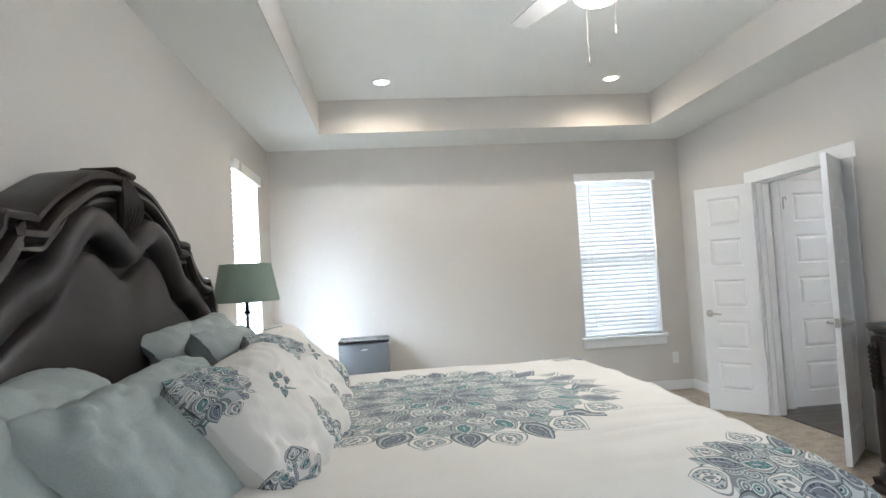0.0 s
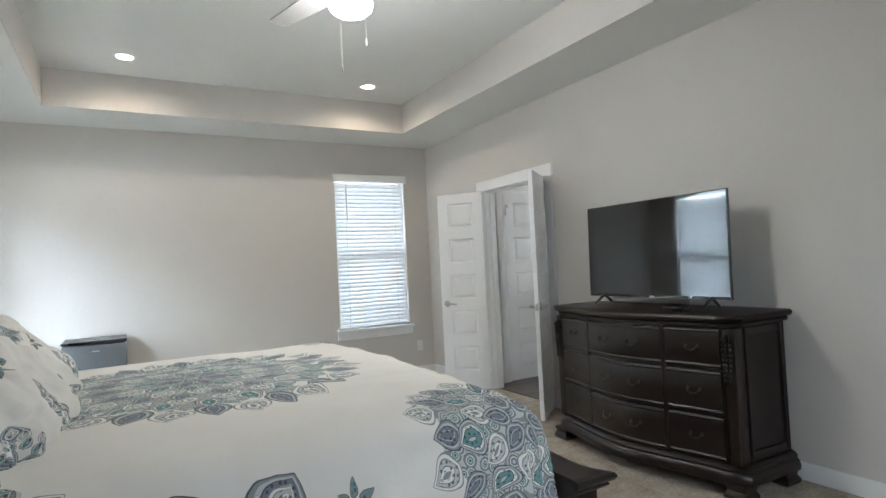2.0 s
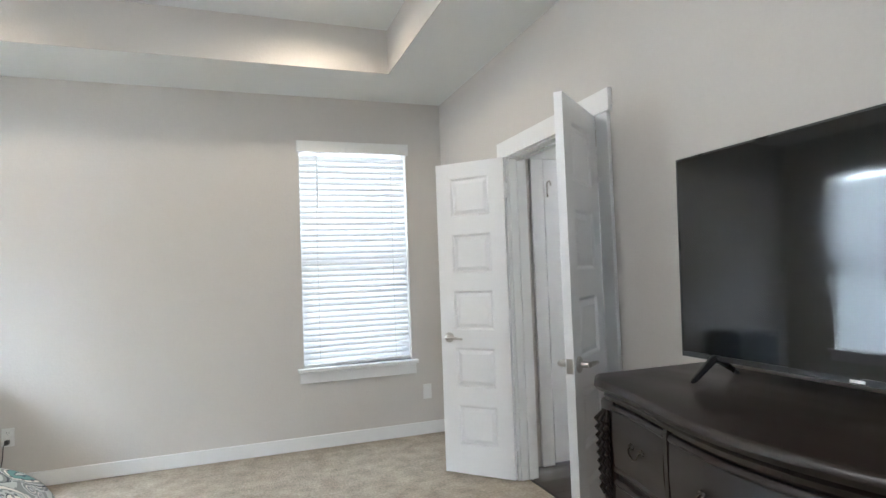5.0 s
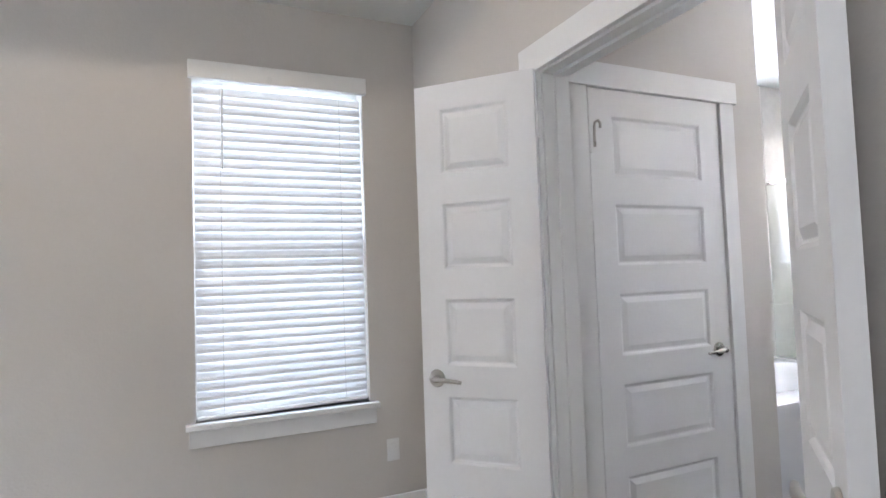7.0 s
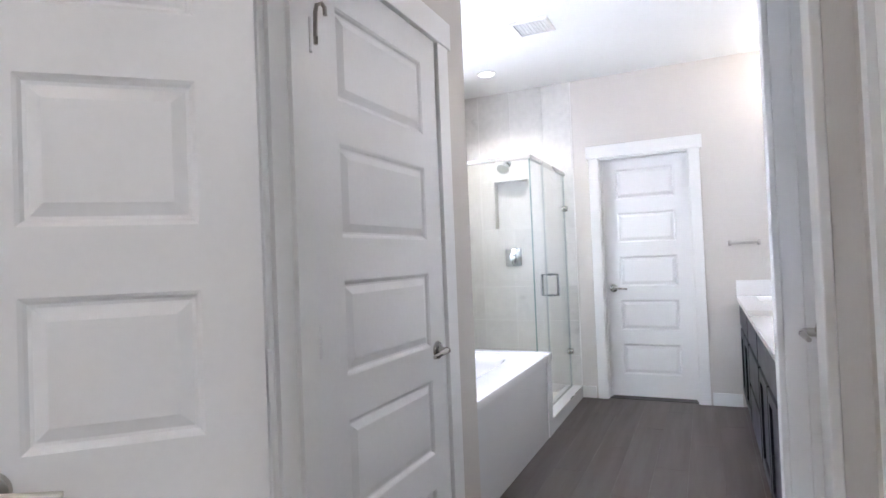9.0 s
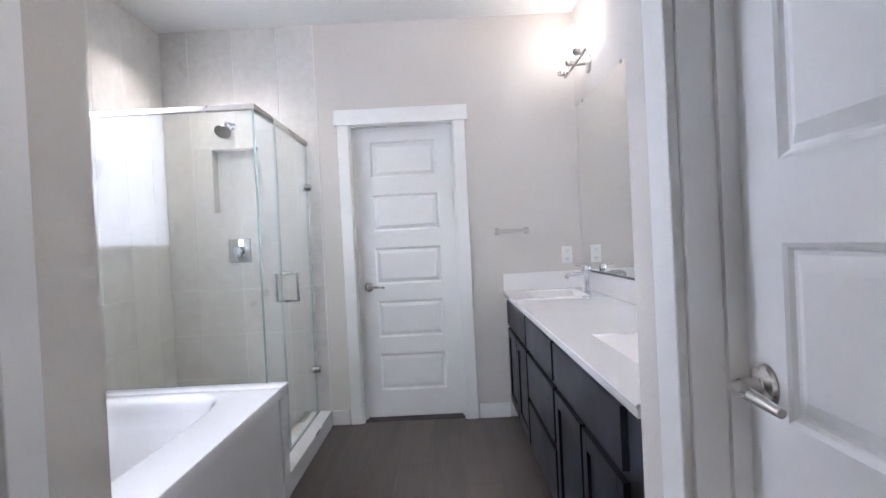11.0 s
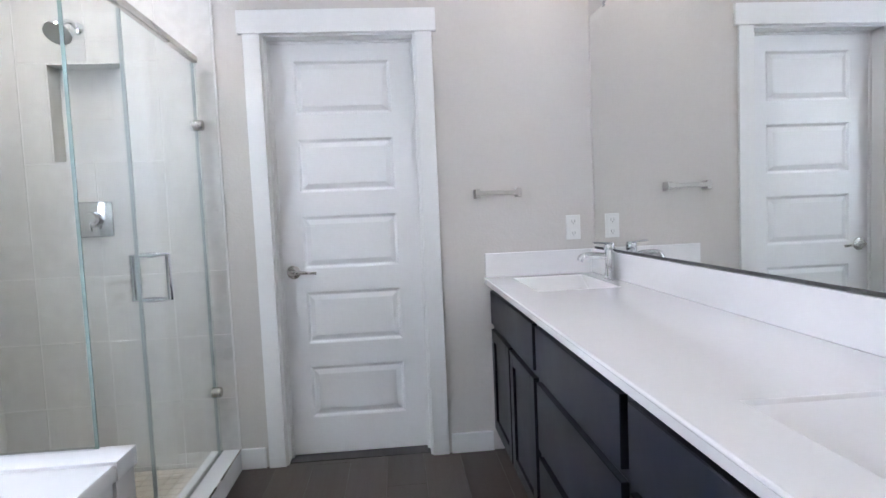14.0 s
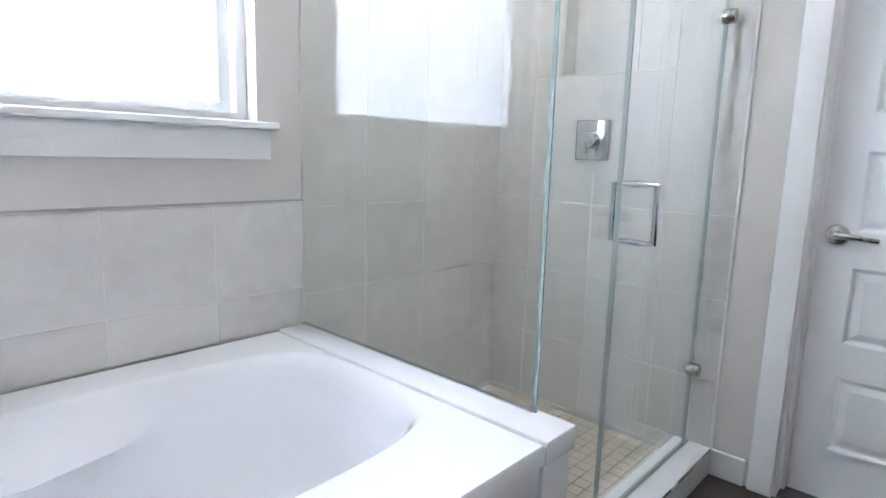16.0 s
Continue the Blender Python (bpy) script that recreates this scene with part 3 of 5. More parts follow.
# carved crest leaf
b = bmesh.new()
for i in range(7):
    a = radians(-60 + 20 * i)
    pts = [(-0.86 + 0.025 * math.sin(math.pi * t), 0.085 * math.sin(a) * math.sin(math.pi * (0.15 + 0.75 * t)), 1.60 + t * (0.19 + 0.03 * math.cos(a))) for t in (0, 0.2, 0.4, 0.6, 0.8, 1.0)]
    tube(pts, [0.006, 0.016, 0.02, 0.02, 0.016, 0.01], 8, b)
box(-0.99, -0.075, 1.815, -0.84, 0.075, 1.845, 0.01, bm=b)
part("carved_leaf", b, WOODC, hb, "carved acanthus leaf on the crest", smooth=True)
for s in (-1, 1):
    b = box(-1.03, s * 1.06 - 0.05, 0, -0.84, s * 1.06 + 0.05, 1.30, 0.02, seg=2)
    part("post", b, WOOD, bed, smooth=True)
    part("side_rail", box(-0.88, s * 0.96 - 0.025, 0.20, 1.36, s * 0.96 + 0.025, 0.42, 0.01), WOOD, bed)


def foot_loop(off, z, n=40):
    """The footboard's plan with its bowed front, grown by off, at the height z."""
    pts = [(1.335, 1.06 + off, z), (1.335, -1.06 - off, z)]
    for i in range(n + 1):
        y = -1.06 - off + (2.12 + 2 * off) * i / n
        u = abs(y) / (1.06 + off)
        pts.append((1.43 + off + 0.12 * (0.5 + 0.5 * math.cos(math.pi * u)) + 0.045 * max(0, (u - 0.86) / 0.14) ** 2, y, z))
    return pts


fb = part("footboard", rings([foot_loop(-0.02, z) for z in (0.10, 0.54)]), WOOD, bed, "low dark wood footboard with a bowed front", smooth=True)
part("cap_moulding", rings([foot_loop(o, z) for o, z in ((-0.02, 0.535), (0.0, 0.54), (0.012, 0.55), (0.006, 0.558), (0.022, 0.565), (0.03, 0.577), (0.024, 0.588), (0.014, 0.592), (0.0, 0.594))]), WOOD, fb, smooth=True)
part("base_moulding", rings([foot_loop(o, z) for o, z in ((0.0, 0.08), (0.012, 0.09), (0.012, 0.13), (0.0, 0.145), (-0.02, 0.15))]), WOOD, fb, smooth=True)
for s in (-1, 1):
    part("foot_post", box(1.35, s * 1.0 - 0.05, 0, 1.46, s * 1.0 + 0.05, 0.09, 0.012, seg=2), WOOD, bed, smooth=True)
part("mattress", box(-0.84, -0.955, 0.40, 1.24, 0.955, 0.755, 0.05, seg=3), PLASTIC, bed, "white mattress under the bedding", smooth=True)
part("box_spring", box(-0.84, -0.93, 0.16, 1.24, 0.93, 0.40, 0.02), PLASTIC, bed)


class Nodes:
    """Short hand for shader arithmetic."""

    def __init__(self, tree):
        self.n, self.l = tree.nodes, tree.links

    def math(self, op, *args):
        m = self.n.new("ShaderNodeMath")
        m.operation = op
        for i, a in enumerate(args):
            if isinstance(a, (int, float)):
                m.inputs[i].default_value = a
            else:
                self.l.new(a, m.inputs[i])
        return m.outputs[0]

    def mix(self, fac, a, b):
        m = self.n.new("ShaderNodeMix")
        m.data_type = "RGBA"
        for s, v in ((m.inputs[0], fac), (m.inputs[6], a), (m.inputs[7], b)):
            if isinstance(v, tuple):
                s.default_value = (*v, 1)
            elif isinstance(v, (int, float)):
                s.default_value = v
            else:
                self.l.new(v, s)
        return m.outputs[2]

    def ramp(self, fac, stops, interp="CONSTANT"):
        r = self.n.new("ShaderNodeValToRGB")
        r.color_ramp.interpolation = interp
        e = r.color_ramp.elements
        while len(e) < len(stops):
            e.new(0.5)
        for k, (pos, col) in zip(e, stops):
            k.position, k.color = pos, (*col, 1)
        self.l.new(fac, r.inputs[0])
        return r.outputs[0]


CREAM, INK, TEAL, GREYC, PALE, LILAC = (0.66, 0.63, 0.575), (0.04, 0.05, 0.065), (0.13, 0.25, 0.245), (0.22, 0.235, 0.23), (0.43, 0.45, 0.44), (0.20, 0.19, 0.24)


SLATE, DARKGREY = (0.17, 0.18, 0.205), (0.075, 0.085, 0.095)
SHIELD = [(0, SLATE), (0.30, PALE), (0.36, SLATE), (0.60, INK), (0.63, PALE), (0.78, GREYC), (0.92, DARKGREY)]
JADE = [(0, PALE), (0.10, INK), (0.14, TEAL), (0.48, INK), (0.52, CREAM), (0.66, GREYC), (0.80, PALE), (0.91, DARKGREY)]
GHOST = [(0, GREYC), (0.14, CREAM), (0.34, DARKGREY), (0.38, PALE), (0.62, GREYC), (0.70, CREAM), (0.90, GREYC)]
LEAF = [(0, TEAL), (0.35, GREYC), (0.85, DARKGREY)]
# rings of petals: distance of their middles, half length, half width (as shares of the radius), number, turn, colours
MANDALA = (0.80, [(0.90, 0.10, 0.09, 16, 0.2, GHOST), (0.86, 0.12, 0.075, 16, 0.0, SHIELD), (0.70, 0.09, 0.06, 22, 0.14, JADE), (0.60, 0.08, 0.07, 18, 0.0, GHOST), (0.47, 0.09, 0.06, 16, 0.2, SHIELD), (0.36, 0.08, 0.06, 12, 0.0, GHOST), (0.25, 0.08, 0.06, 9, 0.3, JADE), (0.13, 0.09, 0.05, 7, 0.2, SHIELD)])
ROSE = (0.0, [(0.76, 0.24, 0.30, 5, 0.3, SHIELD), (0.76, 0.13, 0.13, 5, 0.3, GHOST), (0.62, 0.12, 0.12, 10, 0.0, GHOST), (0.46, 0.10, 0.09, 12, 0.2, JADE), (0.26, 0.20, 0.13, 5, 0.3, SHIELD), (0.06, 0.10, 0.10, 5, 0.0, LEAF)])
CORNER = (0.78, [(0.86, 0.14, 0.13, 11, 0.1, GHOST), (0.72, 0.15, 0.10, 11, 0.38, SHIELD), (0.52, 0.13, 0.12, 8, 0.2, JADE), (0.38, 0.12, 0.10, 8, 0.6, GHOST), (0.20, 0.13, 0.09, 6, 0.8, SHIELD)])
SPRIG = (0.0, [(0.62, 0.36, 0.20, 6, 0.2, LEAF)])


def printed_cloth(name, motifs):
    """Cream cotton printed with rings of pointed petals: motifs are (u, v, radius, turn, design) in metres of the cloth."""
    m = bpy.data.materials.new(name)
    m.use_nodes = True
    N = Nodes(m.node_tree)
    bsdf = N.n["Principled BSDF"]
    bsdf.inputs["Roughness"].default_value = 0.9
    bsdf.inputs["Specular IOR Level"].default_value = 0.15
    uv = N.n.new("ShaderNodeUVMap")
    uv.uv_map = "cloth"
    wob = N.n.new("ShaderNodeTexNoise")
    wob.inputs["Scale"].default_value, wob.inputs["Detail"].default_value = 9, 2
    N.l.new(uv.outputs[0], wob.inputs["Vector"])
    bent = N.n.new("ShaderNodeVectorMath")
    bent.operation = "MULTIPLY_ADD"
    N.l.new(wob.outputs["Color"], bent.inputs[0])
    bent.inputs[1].default_value = (0.035, 0.035, 0)
    N.l.new(uv.outputs[0], bent.inputs[2])
    sep = N.n.new("ShaderNodeSeparateXYZ")
    N.l.new(bent.outputs[0], sep.inputs[0])
    weave = N.n.new("ShaderNodeTexNoise")
    weave.inputs["Scale"].default_value = 5
    N.l.new(uv.outputs[0], weave.inputs["Vector"])
    col = N.mix(weave.outputs["Fac"], (0.62, 0.585, 0.53), (0.68, 0.655, 0.61))
    # small curls that fill the ground of the dense motifs
    cells = N.n.new("ShaderNodeTexVoronoi")
    cells.voronoi_dimensions = "2D"
    cells.inputs["Scale"].default_value = 26
    N.l.new(bent.outputs[0], cells.inputs["Vector"])
    pick = N.n.new("ShaderNodeSeparateColor")
    N.l.new(cells.outputs["Color"], pick.inputs[0])
    d = cells.outputs["Distance"]
    one = N.ramp(d, [(0, INK), (0.08, PALE), (0.16, TEAL), (0.27, CREAM), (0.33, GREYC), (0.46, INK), (0.49, PALE)])
    two = N.ramp(d, [(0, PALE), (0.10, SLATE), (0.22, CREAM), (0.28, GREYC), (0.38, DARKGREY), (0.41, PALE), (0.52, GREYC)])
    fill = N.mix(N.math("GREATER_THAN", pick.outputs[0], 0.5), one, two)
    # rows of little dots inside the petals
    dots = N.n.new("ShaderNodeTexVoronoi")
    dots.voronoi_dimensions = "2D"
    dots.inputs["Scale"].default_value, dots.inputs["Randomness"].default_value = 60, 0.5
    N.l.new(uv.outputs[0], dots.inputs["Vector"])
    speck = N.math("LESS_THAN", dots.outputs["Distance"], 0.24)
    for cu, cv, R, spin, (ground, petals) in motifs:
        du, dv = N.math("SUBTRACT", sep.outputs[0], cu + 0.0175), N.math("SUBTRACT", sep.outputs[1], cv + 0.0175)
        r = N.math("SQRT", N.math("ADD", N.math("MULTIPLY", du, du), N.math("MULTIPLY", dv, dv)))
        ang = N.math("ADD", N.math("ARCTAN2", dv, du), 10 * math.pi + spin)
        if ground:
            edge_r = N.math("MULTIPLY", N.math("ADD", wob.outputs["Fac"], 0.5), ground * R)
            col = N.mix(N.math("LESS_THAN", r, edge_r), col, fill)
        for at, half, wide, count, phase, colours in petals:
            side = N.math("MULTIPLY", N.math("PINGPONG", N.math("ADD", ang, phase), math.pi / count), r)
            along = N.math("DIVIDE", N.math("SUBTRACT", r, at * R), half * R)
            shape = N.math("ADD", N.math("MULTIPLY", along, along), N.math("MULTIPLY", N.math("DIVIDE", side, wide * R), N.math("ADD", 1.0, N.math("MULTIPLY", along, 0.45))))
            body = N.ramp(shape, colours)
            band = N.math("LESS_THAN", N.math("ABSOLUTE", N.math("SUBTRACT", shape, 0.40)), 0.22)
            body = N.mix(N.math("MULTIPLY", N.math("MULTIPLY", band, speck), 0.75), body, INK)
            col = N.mix(N.math("LESS_THAN", shape, 1.0), col, body)
    N.l.new(col, bsdf.inputs["Base Color"])
    bn, nz = N.n.new("ShaderNodeBump"), N.n.new("ShaderNodeTexNoise")
    nz.inputs["Scale"].default_value = 60
    N.l.new(uv.outputs[0], nz.inputs["Vector"])
    bn.inputs["Strength"].default_value, bn.inputs["Distance"].default_value = 0.25, 0.004
    N.l.new(nz.outputs["Fac"], bn.inputs["Height"])
    N.l.new(bn.outputs["Normal"], bsdf.inputs["Normal"])
    return m


def cloth_mesh(name, rows, uvs, mat, smooth=True):
    """A quad sheet over a grid of points, with its cloth coordinates in metres."""
    nr, nc = len(rows), len(rows[0])
    me = bpy.data.meshes.new(name)
    faces = [(i * nc + j, i * nc + j + 1, (i + 1) * nc + j + 1, (i + 1) * nc + j) for i in range(nr - 1) for j in range(nc - 1)]
    me.from_pydata([p for r in rows for p in r], [], faces)
    flat = [q for r in uvs for q in r]
    layer = me.uv_layers.new(name="cloth")
    for lp in me.loops:
        layer.data[lp.index].uv = flat[lp.vertex_index]
    me.materials.append(mat)
    for p in me.polygons:
        p.use_smooth = smooth
    return me


DUVET = printed_cloth("paisley_duvet", [(0.34, 0.09, 0.70, 0.0, MANDALA), (1.16, -1.00, 0.36, 0.4, CORNER), (0.30, -1.25, 0.27, 0.0, ROSE), (1.22, 1.15, 0.40, 1.4, CORNER), (0.50, 1.4, 0.30, 0.0, ROSE), (-0.30, -1.15, 0.33, 2.2, CORNER), (0.60, -1.12, 0.058, 0.3, SPRIG)])
SHAM = printed_cloth("paisley_sham", [(0.34, 0.10, 0.115, 0.3, ROSE), (0.06, 0.44, 0.14, 0.5, CORNER), (0.66, 0.46, 0.14, 1.5, CORNER), (0.38, 0.54, 0.08, 0.8, ROSE), (0.04, 0.06, 0.10, 2.4, ROSE), (0.68, 0.06, 0.10, 1.4, ROSE), (0.25, 0.29, 0.05, 0.0, SPRIG)])

# the duvet lies on the mattress and hangs over three sides
HW, R0 = 1.05, 0.13
rows, uvs = [], []
na, nb = 160, 124
for i in range(nb + 1):
    b_ = -0.62 + (BEDX1 + 0.42 - -0.62) * i / nb
    row, uvr = [], []
    for j in range(na + 1):
        a = -1.42 + 2.84 * j / na
        q, p = max(abs(a) - (HW - R0), 0), max(b_ - (BEDX1 - R0), 0)
        d = math.hypot(q, p)
        x, y, z = min(b_, BEDX1 - R0), math.copysign(min(abs(a), HW - R0), a), BEDZ + 0.03
        puff = noise.noise((a * 2.2, b_ * 2.2, 0)) * 0.014 + noise.noise((a * 6, b_ * 3, 4)) * 0.005
        far = min(max((b_ - 0.45) / 0.3, 0), 1)
        for at, lift, run in ((-0.88, 0.010, 0.03), (-0.62, 0.012, 0.06), (-0.34, 0.011, -0.03), (-0.02, 0.007, 0.05), (0.42, 0.009, 0.0)):
            puff += far * lift * (math.exp(-((a - at - run * b_ - 0.02 * math.sin(b_ * 7)) / 0.028) ** 2) - 0.8 * math.exp(-((a - at - 0.055 - run * b_) / 0.03) ** 2))
        z += puff + 0.02 * math.cos(min(abs(a) / HW, 1) * math.pi / 2)
        if d > 0:
            turn = min(d / R0, math.pi / 2)
            out = R0 * math.sin(turn)
            fall = R0 * (1 - math.cos(turn)) + max(d - R0 * math.pi / 2, 0)
            ang = math.atan2(p, q)
            arc = (b_ if p == 0 else (a if q == 0 else ang * 0.9 + 5)) * 1.0
            wave = math.sin(arc * 13 + 2 * noise.noise((arc * 2, 0, 3))) + 0.5 * math.sin(arc * 29 + 1)
            if p > 0 and q > 0:
                wave = math.sin(ang * 11)
                fall *= 0.93
            out += min(fall, 0.4) * (0.05 + 0.075 * wave)
            x += out * p / d
            y += math.copysign(out * q / d, a)
            z -= fall
        row.append((x, y, z))
        uvr.append((b_, a))
    rows.append(row)
    uvs.append(uvr)
duvet = new("duvet", cloth_mesh("duvet", rows, uvs, DUVET))
duvet.matrix_basis = pose(0, BEDY, 0)
mod = duvet.modifiers.new("thickness", "SOLIDIFY")
mod.thickness, mod.offset = 0.03, -1
tagged(duvet, "cream duvet printed with grey and teal paisley medallions", "duvet")


def pillow(name, m, w, h, t, mat, label, seed, flange=0.0):
    """A soft stuffed pillow lying in x (w) and y (h), plump along z."""
    n = 48
    rows, uvs = [], []
    sides = []
    for side in (1, -1):
        grid, uvg = [], []
        for i in range(n + 1):
            r, ur = [], []
            for j in range(n + 1):
                u, v = 2 * i / n - 1, 2 * j / n - 1
                pinch = 1 - 0.07 * (1 - u * u) * abs(v) ** 3 - 0.02
                pinch_x = 1 - 0.07 * (1 - v * v) * abs(u) ** 3 - 0.02
                fat = max((1 - u ** 4) * (1 - v ** 4), 0) ** 0.62
                wr = noise.noise((u * 2.2 + seed, v * 2.2, side * 0.63)) * 0.17 + noise.noise((u * 5 + seed, v * 5, side * 1.7 + 0.4)) * 0.05
                fold = 1 - abs(noise.noise((u * 2.6 + 1.2 * v + seed, v * 2.0 - u, 7.37 + side * 0.41)))
                crease = 0.020 * noise.noise((u * 9, v * 3 + seed, 7.6)) * (abs(u) + abs(v)) - 0.020 * fold ** 9 - 0.004 * (1 - abs(noise.noise((u * 5 + v, v * 5 - u + seed, 2.45)))) ** 4
                z = side * (t / 2) * fat * (1 + wr) + (crease if fat > 0 else 0.5 * crease)
                z += 0.03 * noise.noise((u * 1.3 + seed, v * 1.3, 11))
                r.append((u * w / 2 * pinch_x, v * h / 2 * pinch, z))
                ur.append(((u + 1) / 2 * w, (v + 1) / 2 * h))
            grid.append(r)
            uvg.append(ur)
        sides.append((grid, uvg))
    (ga, ua), (gb, ub) = sides
    rows = ga + gb[::-1]
    uvs = ua + ub[::-1]
    ob = new(name, cloth_mesh(name, rows, uvs, mat))
    ob.matrix_basis = m
    return tagged(ob, label, "pillow", "pillows on the bed")


# x runs along the bed's width after the turn; each leans back against the headboard
def lean(x, y, z, tilt, spin=0.0, roll=0.0):
    return pose(x, y, z) @ pose(0, 0, 0, 0, 0, 90 + spin) @ pose(0, 0, 0, tilt, roll, 0)


pillow("pillow", lean(-0.70, 1.30, 0.98, 50, 4, 3), 0.80, 0.54, 0.22, SAGE, "crumpled sage green cotton pillow against the headboard", 1.0)
pillow("pillow", lean(-0.45, 1.36, 0.965, 47, -10, -4), 0.74, 0.52, 0.22, SAGE, "crumpled sage green cotton pillow against the headboard", 5.0)
pillow("pillow", lean(-0.68, 2.50, 1.02, 54, -5, -3), 0.80, 0.54, 0.22, SAGE, "crumpled sage green cotton pillow against the headboard", 9.0)
pillow("pillow", lean(-0.50, 2.44, 0.99, 46, 6, 4), 0.78, 0.54, 0.24, SAGE, "crumpled sage green cotton pillow against the headboard", 14.0)
pillow("pillow_sham", lean(-0.25, 1.59, 0.985, 46, -8, -3), 0.66, 0.50, 0.25, SHAM, "cream paisley-printed pillow sham lying on sage pillows", 21.0)
pillow("pillow_sham", lean(-0.29, 2.42, 0.985, 44, 5, 2), 0.72, 0.54, 0.25, SHAM, "cream paisley-printed pillow sham lying on sage pillows", 27.0)

# ---- bedroom: dresser and television ----
DY = 2.135


def front(y, amp=0.115):
    """The serpentine front of the dresser: x at y."""
    u = min(abs(y - DY) / 0.70, 1.0)
    return 2.865 - amp * (0.5 + 0.5 * math.cos(math.pi * u))


def plan_loop(off, z, y0=1.435, y1=2.835, n=28, back=3.335):
    """The dresser's plan, grown by off, at the height z."""
    pts = [(back, y0 - off, z), (2.93 - off, y0 - off, z)]
    a, c = y0 + 0.07 - off * 0.5, y1 - 0.07 + off * 0.5
    for i in range(n + 1):
        y = a + (c - a) * i / n
        pts.append((front(y) - off, y, z))
    return pts + [(2.93 - off, y1 + off, z), (back, y1 + off, z)]


def bowed(section, y0, y1, n=12):
    """A section of (out, z) pairs carried along the serpentine front."""
    return rings([[(front(y) - o, y, z) for o, z in section] for y in (y0 + (y1 - y0) * i / n for i in range(n + 1))])


dresser = thing("dresser", pose(0, 0, 0), "dark stained carved wooden dresser with nine bowed drawers", "dresser")
part("carcass", rings([plan_loop(-0.012, 0.14), plan_loop(-0.012, 0.905)]), WOOD, dresser, smooth=True)
part("top", rings([plan_loop(o, z) for o, z in ((-0.01, 0.895), (0.012, 0.90), (0.02, 0.915), (0.014, 0.925), (0.035, 0.93), (0.046, 0.945), (0.044, 0.955), (0.036, 0.962), (0.028, 0.964))]), WOOD, dresser, "polished dark top with a moulded edge", smooth=True)
part("plinth", rings([plan_loop(o, z) for o, z in ((0.035, 0.075), (0.04, 0.10), (0.032, 0.13), (0.022, 0.14), (0.024, 0.155), (0.008, 0.17), (-0.005, 0.175))]), WOOD, dresser, smooth=True)
for y0, y1, two in ((1.515, 1.815, False), (1.845, 2.425, True), (2.455, 2.755, False)):
    for z0, z1 in ((0.185, 0.41), (0.43, 0.655), (0.675, 0.885)):
        sec = [(-0.02, z0), (0.0, z0), (0.006, z0 + 0.005), (0.008, z0 + 0.012), (0.002, z0 + 0.02), (0.004, z0 + 0.026), (0.008, (z0 + z1) / 2), (0.004, z1 - 0.026), (0.002, z1 - 0.02), (0.008, z1 - 0.012), (0.006, z1 - 0.005), (0.0, z1), (-0.02, z1)]
        dr = part("drawer", bowed(sec, y0, y1), WOOD, dresser, smooth=True)
        for k in ((0.3, 0.7) if two else (0.5,)):
            yc, zc = y0 + (y1 - y0) * k, (z0 + z1) / 2 + 0.01
            b = bmesh.new()
            arc = [(front(yc + dy) - 0.010 - f, yc + dy, zc - s) for dy, f, s in ((-0.032, 0.0, 0.0), (-0.031, 0.012, 0.005), (-0.023, 0.015, 0.017), (-0.01, 0.015, 0.023), (0.0, 0.016, 0.025), (0.01, 0.015, 0.023), (0.023, 0.015, 0.017), (0.031, 0.012, 0.005), (0.032, 0.0, 0.0))]
            tube(arc, [0.003, 0.003, 0.003, 0.0035, 0.0045, 0.0035, 0.003, 0.003, 0.003], 8, b)
            for s in (-1, 1):
                c = Vector((front(yc + s * 0.032) - 0.008, yc + s * 0.032, zc))
                for q in range(5):
                    a = q * 1.2566
                    e = c + Vector((-0.004, 0.010 * math.sin(a), 0.010 * math.cos(a)))
                    tube([c, e], [0.006, 0.004], 6, b)
            part("bail_pull", b, BRASS, dr, "small antique metal bail pull", smooth=True)
for y in (1.83, 2.44):
    part("stile", bowed([(-0.02, 0.17), (0.004, 0.17), (0.008, 0.19), (0.008, 0.88), (0.004, 0.895), (-0.02, 0.895)], y - 0.010, y + 0.010, 2), WOOD, dresser)
for y, s in ((1.47, -1), (2.80, 1)):
    b = box(2.868, y - 0.036, 0.17, 2.95, y + 0.036, 0.895, 0.012, seg=2)
    part("corner_pilaster", b, WOOD, dresser, smooth=True)
    b = bmesh.new()
    for i in range(9):
        z = 0.86 - i * 0.027
        for q in (-1, 0, 1):
            tube([(2.866, y + q * 0.010, z), (2.848 - 0.004 * (q == 0), y + q * (0.026 - 0.001 * i), z - 0.03), (2.862, y + q * 0.020, z - 0.055)], [0.005, 0.010 - 0.0005 * i, 0.004], 6, b)
    part("carved_leaf", b, WOODC, dresser, "carved acanthus leaves on the corner", smooth=True)
for y in (1.46, 2.81):
    for x in (2.89, 3.27):
        b = moved(rings([[(u, v, z) for u, v in ((-w, -w), (w, -w), (w, w), (-w, w))] for w, z in ((0.05, 0.0), (0.06, 0.01), (0.062, 0.028), (0.048, 0.05), (0.056, 0.085))]), Matrix.Translation((x, y, 0)))
        part("foot", b, WOOD, dresser, smooth=False)
for y, s in ((1.435, -1), (2.835, 1)):
    b = bmesh.new()
    yy = y + s * 0.012 * -1
    for x0, x1 in ((2.97, 3.00), (3.29, 3.32)):
        box(x0, yy - 0.006, 0.19, x1, yy + 0.018 * s + 0.006, 0.89, 0.003, bm=b)
    for z0, z1 in ((0.19, 0.23), (0.85, 0.89)):
        box(3.00, yy - 0.006, z0, 3.29, yy + 0.016 * s + 0.006, z1, 0.003, bm=b)
    part("end_panel_frame", b, WOOD, dresser)

